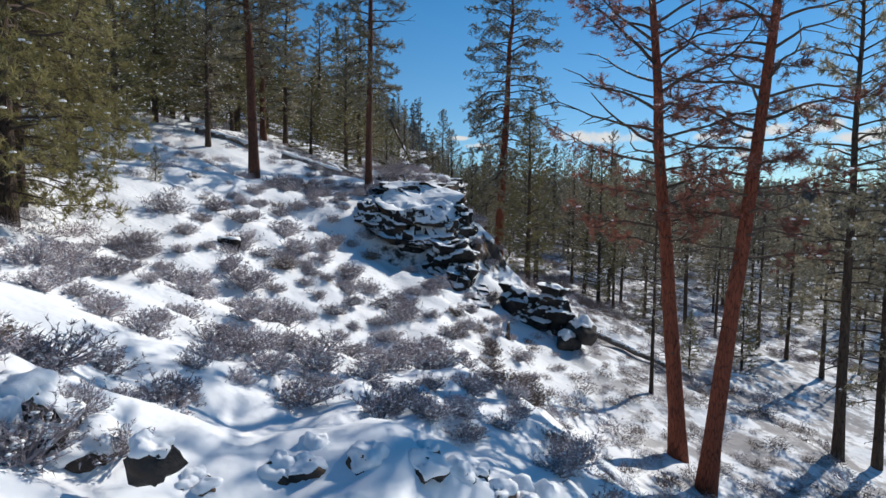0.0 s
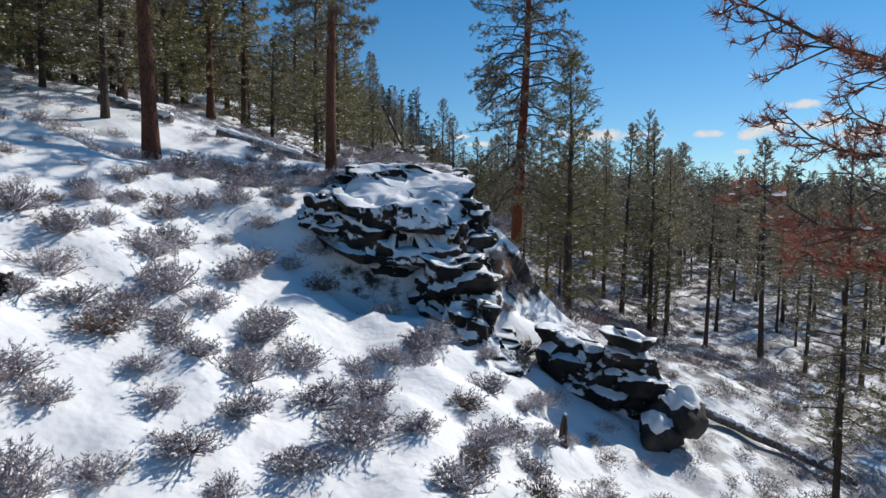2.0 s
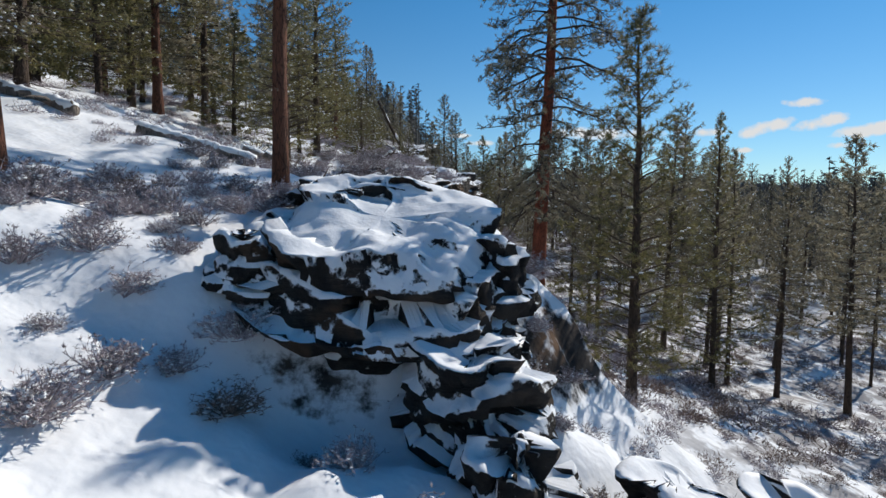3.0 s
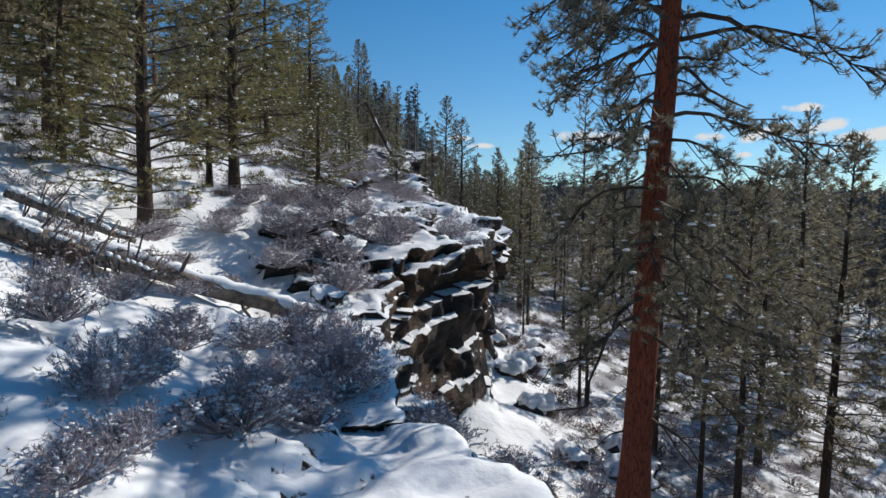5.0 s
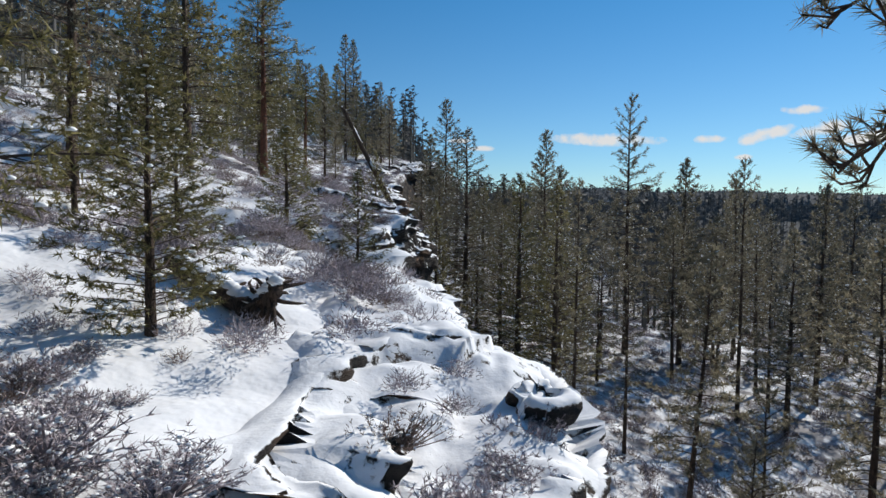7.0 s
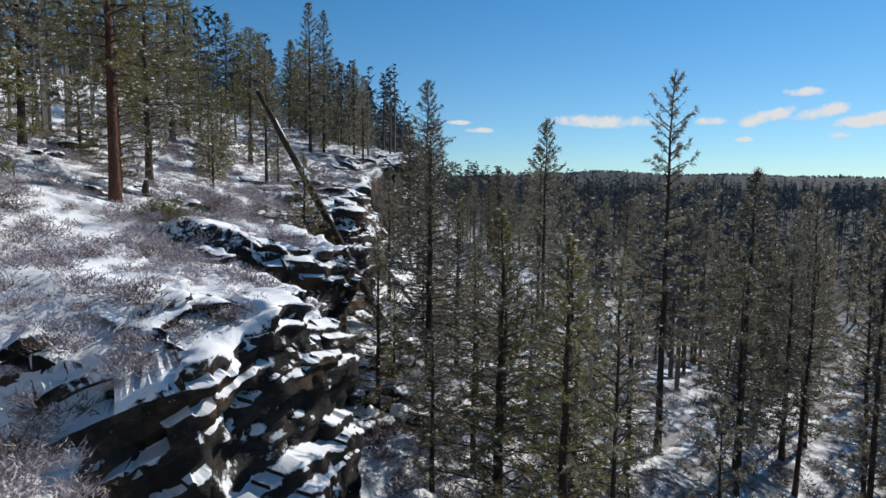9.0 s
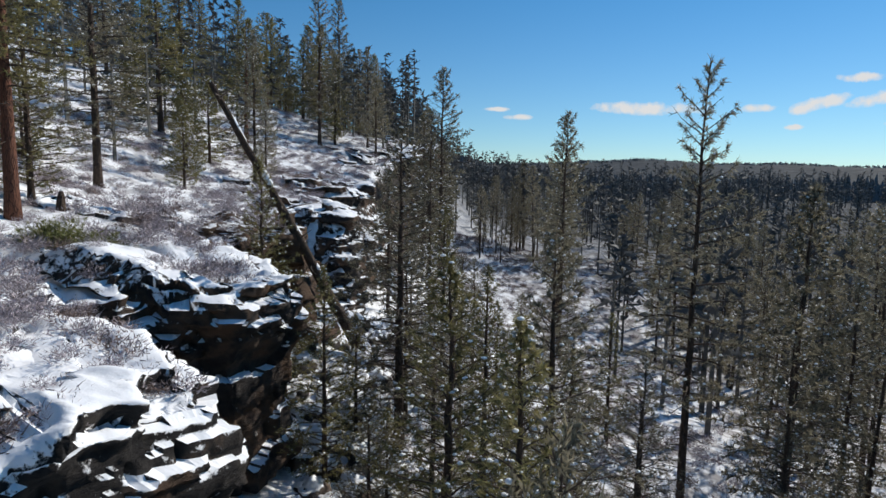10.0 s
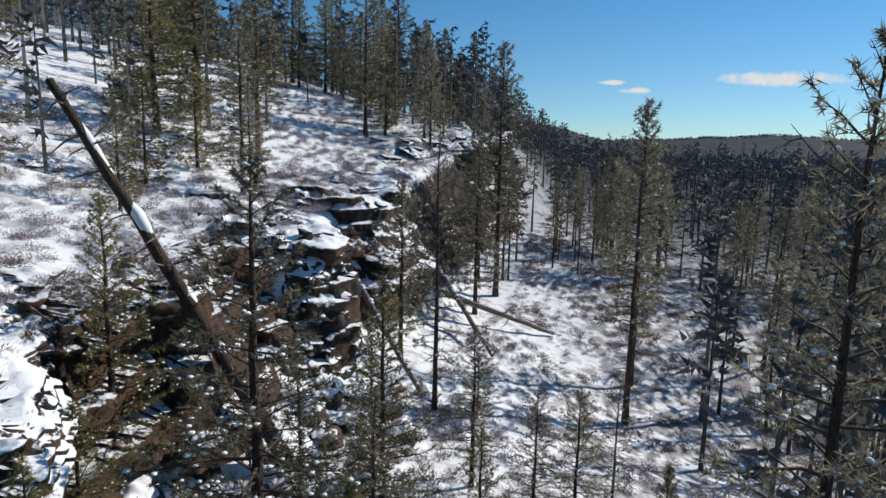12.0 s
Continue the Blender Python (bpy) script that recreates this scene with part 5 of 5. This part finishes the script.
# ---- brush ----
def bush_meshes(seed, twigs=70, mat=SAGE, snow=30, leaf=0.07):
    """A dome of thin twigs about 1 m wide, with snow caught in it."""
    rng = random.Random(seed)
    wood, white = Mesh(), Mesh()
    lobes = [(rng.uniform(-0.2, 0.2), rng.uniform(-0.2, 0.2), rng.uniform(0.7, 1.05)) for _ in range(4)]
    for i in range(twigs):
        cx, cy, k = lobes[i % 4]
        t = rng.uniform(0, 6.28)
        tip = math.acos(rng.uniform(0.12, 1.0))
        d = Vector((math.cos(t) * math.sin(tip), math.sin(t) * math.sin(tip), math.cos(tip)))
        ln = rng.uniform(0.26, 0.46) * k
        foot = Vector((cx * 0.5, cy * 0.5, -0.05))
        p1 = foot + d * ln * 0.45 + Vector((cx * 0.4, cy * 0.4, 0.02))
        p2 = foot + d * ln + Vector((cx * 0.8, cy * 0.8, 0.06))
        wood.tube([foot, p1, p2], [0.011, 0.008, 0.004], 3, False)
        for _ in range(5):
            p = p1.lerp(p2, rng.uniform(0.0, 1.0))
            w = (d + Vector((rng.gauss(0, 0.6), rng.gauss(0, 0.6), rng.gauss(0.2, 0.4)))).normalized()
            q = p + w * rng.uniform(0.07, 0.17)
            wood.blade(p, q, 0.006, w.orthogonal().normalized())
            tuft(wood, q, w, leaf, rng, 6, 0.0055)
        for _ in range(3 if rng.random() < snow / twigs else 1):
            s = rng.uniform(0.01, 0.026)
            p2 = p1.lerp(p2, rng.uniform(0.6, 1.0))
            white.blob(p2 + Vector((0, 0, 0.01)), s * 1.3, s, s * 0.7, rng, 5)
    return wood.mesh("brushwood", mat), white.mesh("caught_snow", SNOW, True)


BUSHES = [bush_meshes(200 + i, 64 + 4 * i, SAGE, 34 + 14 * i) for i in range(5)] + [bush_meshes(220, 70, SAGE_BROWN, 8), bush_meshes(221, 60, SAGE_BROWN, 4)]
BUSH_LABEL = ["grey sagebrush bush with snow caught in its twigs"] * 5 + ["brown leafless brush poking through the snow"] * 2
BUSH_MODELS = {}


def brush_ground(x, y):
    """Height on which brush grows: the snow behind a cliff's brink, else the ground."""
    xr, zr, su, drop = station(y)[:4]
    if drop > 1.4 and -4.0 < x - xr < 0.2 and y < 100:
        return max(land(x, y), zr + su * max(0.0, xr - x) + 0.05)
    return land(x, y)


def bush(kind, x, y, size, turn, squash=1.0):
    if kind not in BUSH_MODELS:
        root = thing("sagebrush", BUSH_LABEL[kind], "bush", "brush on the snow slope")
        tagged(part("brushwood", BUSHES[kind][0], root), kind="stuff")
        tagged(part("caught_snow", BUSHES[kind][1], root), kind="stuff")
        BUSH_MODELS[kind] = root
    else:
        root = copy_thing(BUSH_MODELS[kind], Matrix())
    return aim(root, x, y, brush_ground(x, y) - 0.03, turn, size, 0, 0, squash)


def scatter_brush():
    rng = random.Random(31)
    placed, plan = [], []
    rest = [[], []]
    tries = 0
    while len(placed) < 3400 and tries < 60000:
        tries += 1
        f = rng.random()
        y = 3.5 + 122 * f ** 1.35
        xr, zr, su, drop, w, sl = station(y)
        d = rng.uniform(-15 - 0.1 * y, 9 + 0.12 * y)
        x = xr + d
        if x < -22:
            continue
        gap = rng.uniform(0.42, 0.85)
        if -0.25 < d < w + 0.3 and drop > 2.2:
            continue
        if fine_noise(x, y, 3.1, 12) < -0.16 - (0.1 if d > 3 else 0) or ((x + 2.2) / 1.7) ** 2 + ((y - 18.8) / 1.5) ** 2 < 1:
            continue
        if any((x - a) ** 2 + (y - b) ** 2 < gap * gap for a, b in placed):
            continue
        if y < 6.8 and -2.4 < x < 2.6:
            continue
        placed.append((x, y))
        size = rng.uniform(0.5, 1.1)
        brown = rng.random() < (0.08 if d < 2.5 else 0.4)
        kind = rng.choice((5, 6)) if brown else rng.randrange(5)
        plan.append((x, y, size, brown, kind))
    for i in range(520):       # sagebrush of the first slope
        y = rng.uniform(6.8, 23.5)
        x = rng.uniform(-9.5, 4.6)
        if y > 20 and -2.8 < x < 2.4 or ((x + 2.2) / 1.7) ** 2 + ((y - 18.8) / 1.5) ** 2 < 1:
            continue
        if all((x - a) ** 2 + (y - b) ** 2 > 0.42 for a, b in placed):
            placed.append((x, y))
            plan.append((x, y, rng.uniform(0.8, 1.4), False, rng.randrange(5)))
    for i in range(330):       # thickets on the rim
        y = rng.uniform(30, 72)
        xr, zr, su, drop, w, sl = station(y)
        x = xr - 0.3 - 6.5 * rng.random()
        if all((x - a) ** 2 + (y - b) ** 2 > 0.3 for a, b in placed) and fine_noise(x, y, 2.5, 31) > -0.22:
            placed.append((x, y))
            plan.append((x, y, rng.uniform(0.8, 1.5), False, rng.randrange(5)))
    for i in range(420):       # brown brush on the slope below the first outcrop
        y, x = rng.uniform(7.5, 26), rng.uniform(1.6, 12)
        if all((x - a) ** 2 + (y - b) ** 2 > 0.3 for a, b in placed) and fine_noise(x, y, 2.8, 21) > -0.3:
            placed.append((x, y))
            plan.append((x, y, rng.uniform(0.7, 1.3), rng.random() < 0.6, rng.choice((5, 6))))
    # those along a strip beside the walk are things of their own; the rest is joined
    plan.sort(key=lambda p: max(0.0, abs(p[0] + 2.6) - 3.6) * 6 + p[1] * 0.3 + (8 if p[0] > 2.5 else 0))
    for i, (x, y, size, brown, kind) in enumerate(plan):
        if i < 395:
            bush(kind, x, y, size, rng.uniform(0, 360), rng.uniform(0.75, 1.05))
        else:
            rest[1 if brown else 0].append((x, y, brush_ground(x, y), size, 380 if y < 72 and abs(x + 3) < 10 else 200))
    for i in range(5200):
        y = 26 + 100 * rng.random() ** 0.8
        xr, zr, su, drop, w, sl = station(y)
        x = xr + w + 0.8 + rng.random() ** 1.3 * (14 + 0.22 * y)
        if fine_noise(x, y, 4, 3) > (-0.25 if not (76 < y < 112 and 2 < x < 14) else 0.0):
            rest[1 if rng.random() < 0.5 else 0].append((x, y, land(x, y), rng.uniform(0.6, 1.3), 84))
    for i in range(2700):
        y = 46 + 72 * rng.random() ** 1.3
        x = station(y)[0] - 0.5 - rng.random() ** 1.3 * 20
        if fine_noise(x, y, 2.6, 3) > (-0.05 if y < 66 else -0.2):
            rest[1 if rng.random() < 0.18 else 0].append((x, y, brush_ground(x, y), rng.uniform(0.7, 1.4), 190))
    tagged(new("distant_brush", brush_mesh("distant_brush", rest[0], 1, SAGE)), "grey sagebrush dotted over the snow", "brush", kind="stuff")
    tagged(new("valley_brush", brush_mesh("valley_brush", rest[1], 2, SAGE_BROWN)), "brown leafless brush dotted over the snow", "brush", kind="stuff")


def brush_mesh(name, plants, seed, mat):
    """Many small bushes of thin blades in one mesh. plants: x, y, z, size and number of blades of each."""
    rng = np.random.default_rng(seed)
    rows = np.array(plants)
    count = rows[:, 4].astype(int)
    k = np.repeat((150 / rows[:, 4]) ** 0.5, count)
    size = np.repeat(rows[:, 3], count)
    n = len(size)
    lobe = np.repeat(rng.uniform(-0.2, 0.2, (len(rows), 3, 2)), count, axis=0)[np.arange(n), rng.integers(0, 3, n)] * size[:, None]
    t, c = rng.uniform(0, 2 * np.pi, n), rng.uniform(0.05, 1.0, n)
    s = np.sqrt(1 - c * c)
    d = np.stack((np.cos(t) * s, np.sin(t) * s, c * 0.85), -1)
    a = np.repeat(rows[:, :3] - (0, 0, 0.04), count, axis=0) + d * (size * rng.uniform(0.1, 0.36, n))[:, None]
    a[:, :2] += lobe
    w = d + rng.normal(0, 1, (n, 3)) * (0.7, 0.7, 0.5) + (0, 0, 0.2)
    w /= np.linalg.norm(w, axis=1)[:, None]
    side = np.cross(w, rng.normal(0, 1, (n, 3)))
    side *= (0.011 * size * k / np.linalg.norm(side, axis=1))[:, None]
    foot = a - w * 0.03
    verts = np.stack((foot + side, foot - side, a + w * (size * k * rng.uniform(0.06, 0.14, n))[:, None]), 1).reshape(-1)
    me = bpy.data.meshes.new(name)
    me.vertices.add(3 * n)
    me.vertices.foreach_set("co", verts.astype(np.float32))
    me.loops.add(3 * n)
    me.loops.foreach_set("vertex_index", np.arange(3 * n, dtype=np.int32))
    me.polygons.add(n)
    me.polygons.foreach_set("loop_start", np.arange(0, 3 * n, 3, dtype=np.int32))
    me.update(calc_edges=True)
    me.materials.append(mat)
    return me


scatter_brush()

GREEN_BUSH = bush_meshes(240, 110, EVERGREEN, 10, 0.1)
for gx, gy, gs in ((-5.4, 62.5, 1.25), (-7.7, 64.8, 1.7), (-7.0, 65.6, 1.3)):
    root = thing("evergreen_bush", "rounded yellow-green evergreen bush in the snow", "bush", "evergreen bushes on the slope")
    tagged(part("foliage", GREEN_BUSH[0], root), kind="stuff")
    aim(root, gx, gy, land(gx, gy) - 0.05, gx * 40, gs)
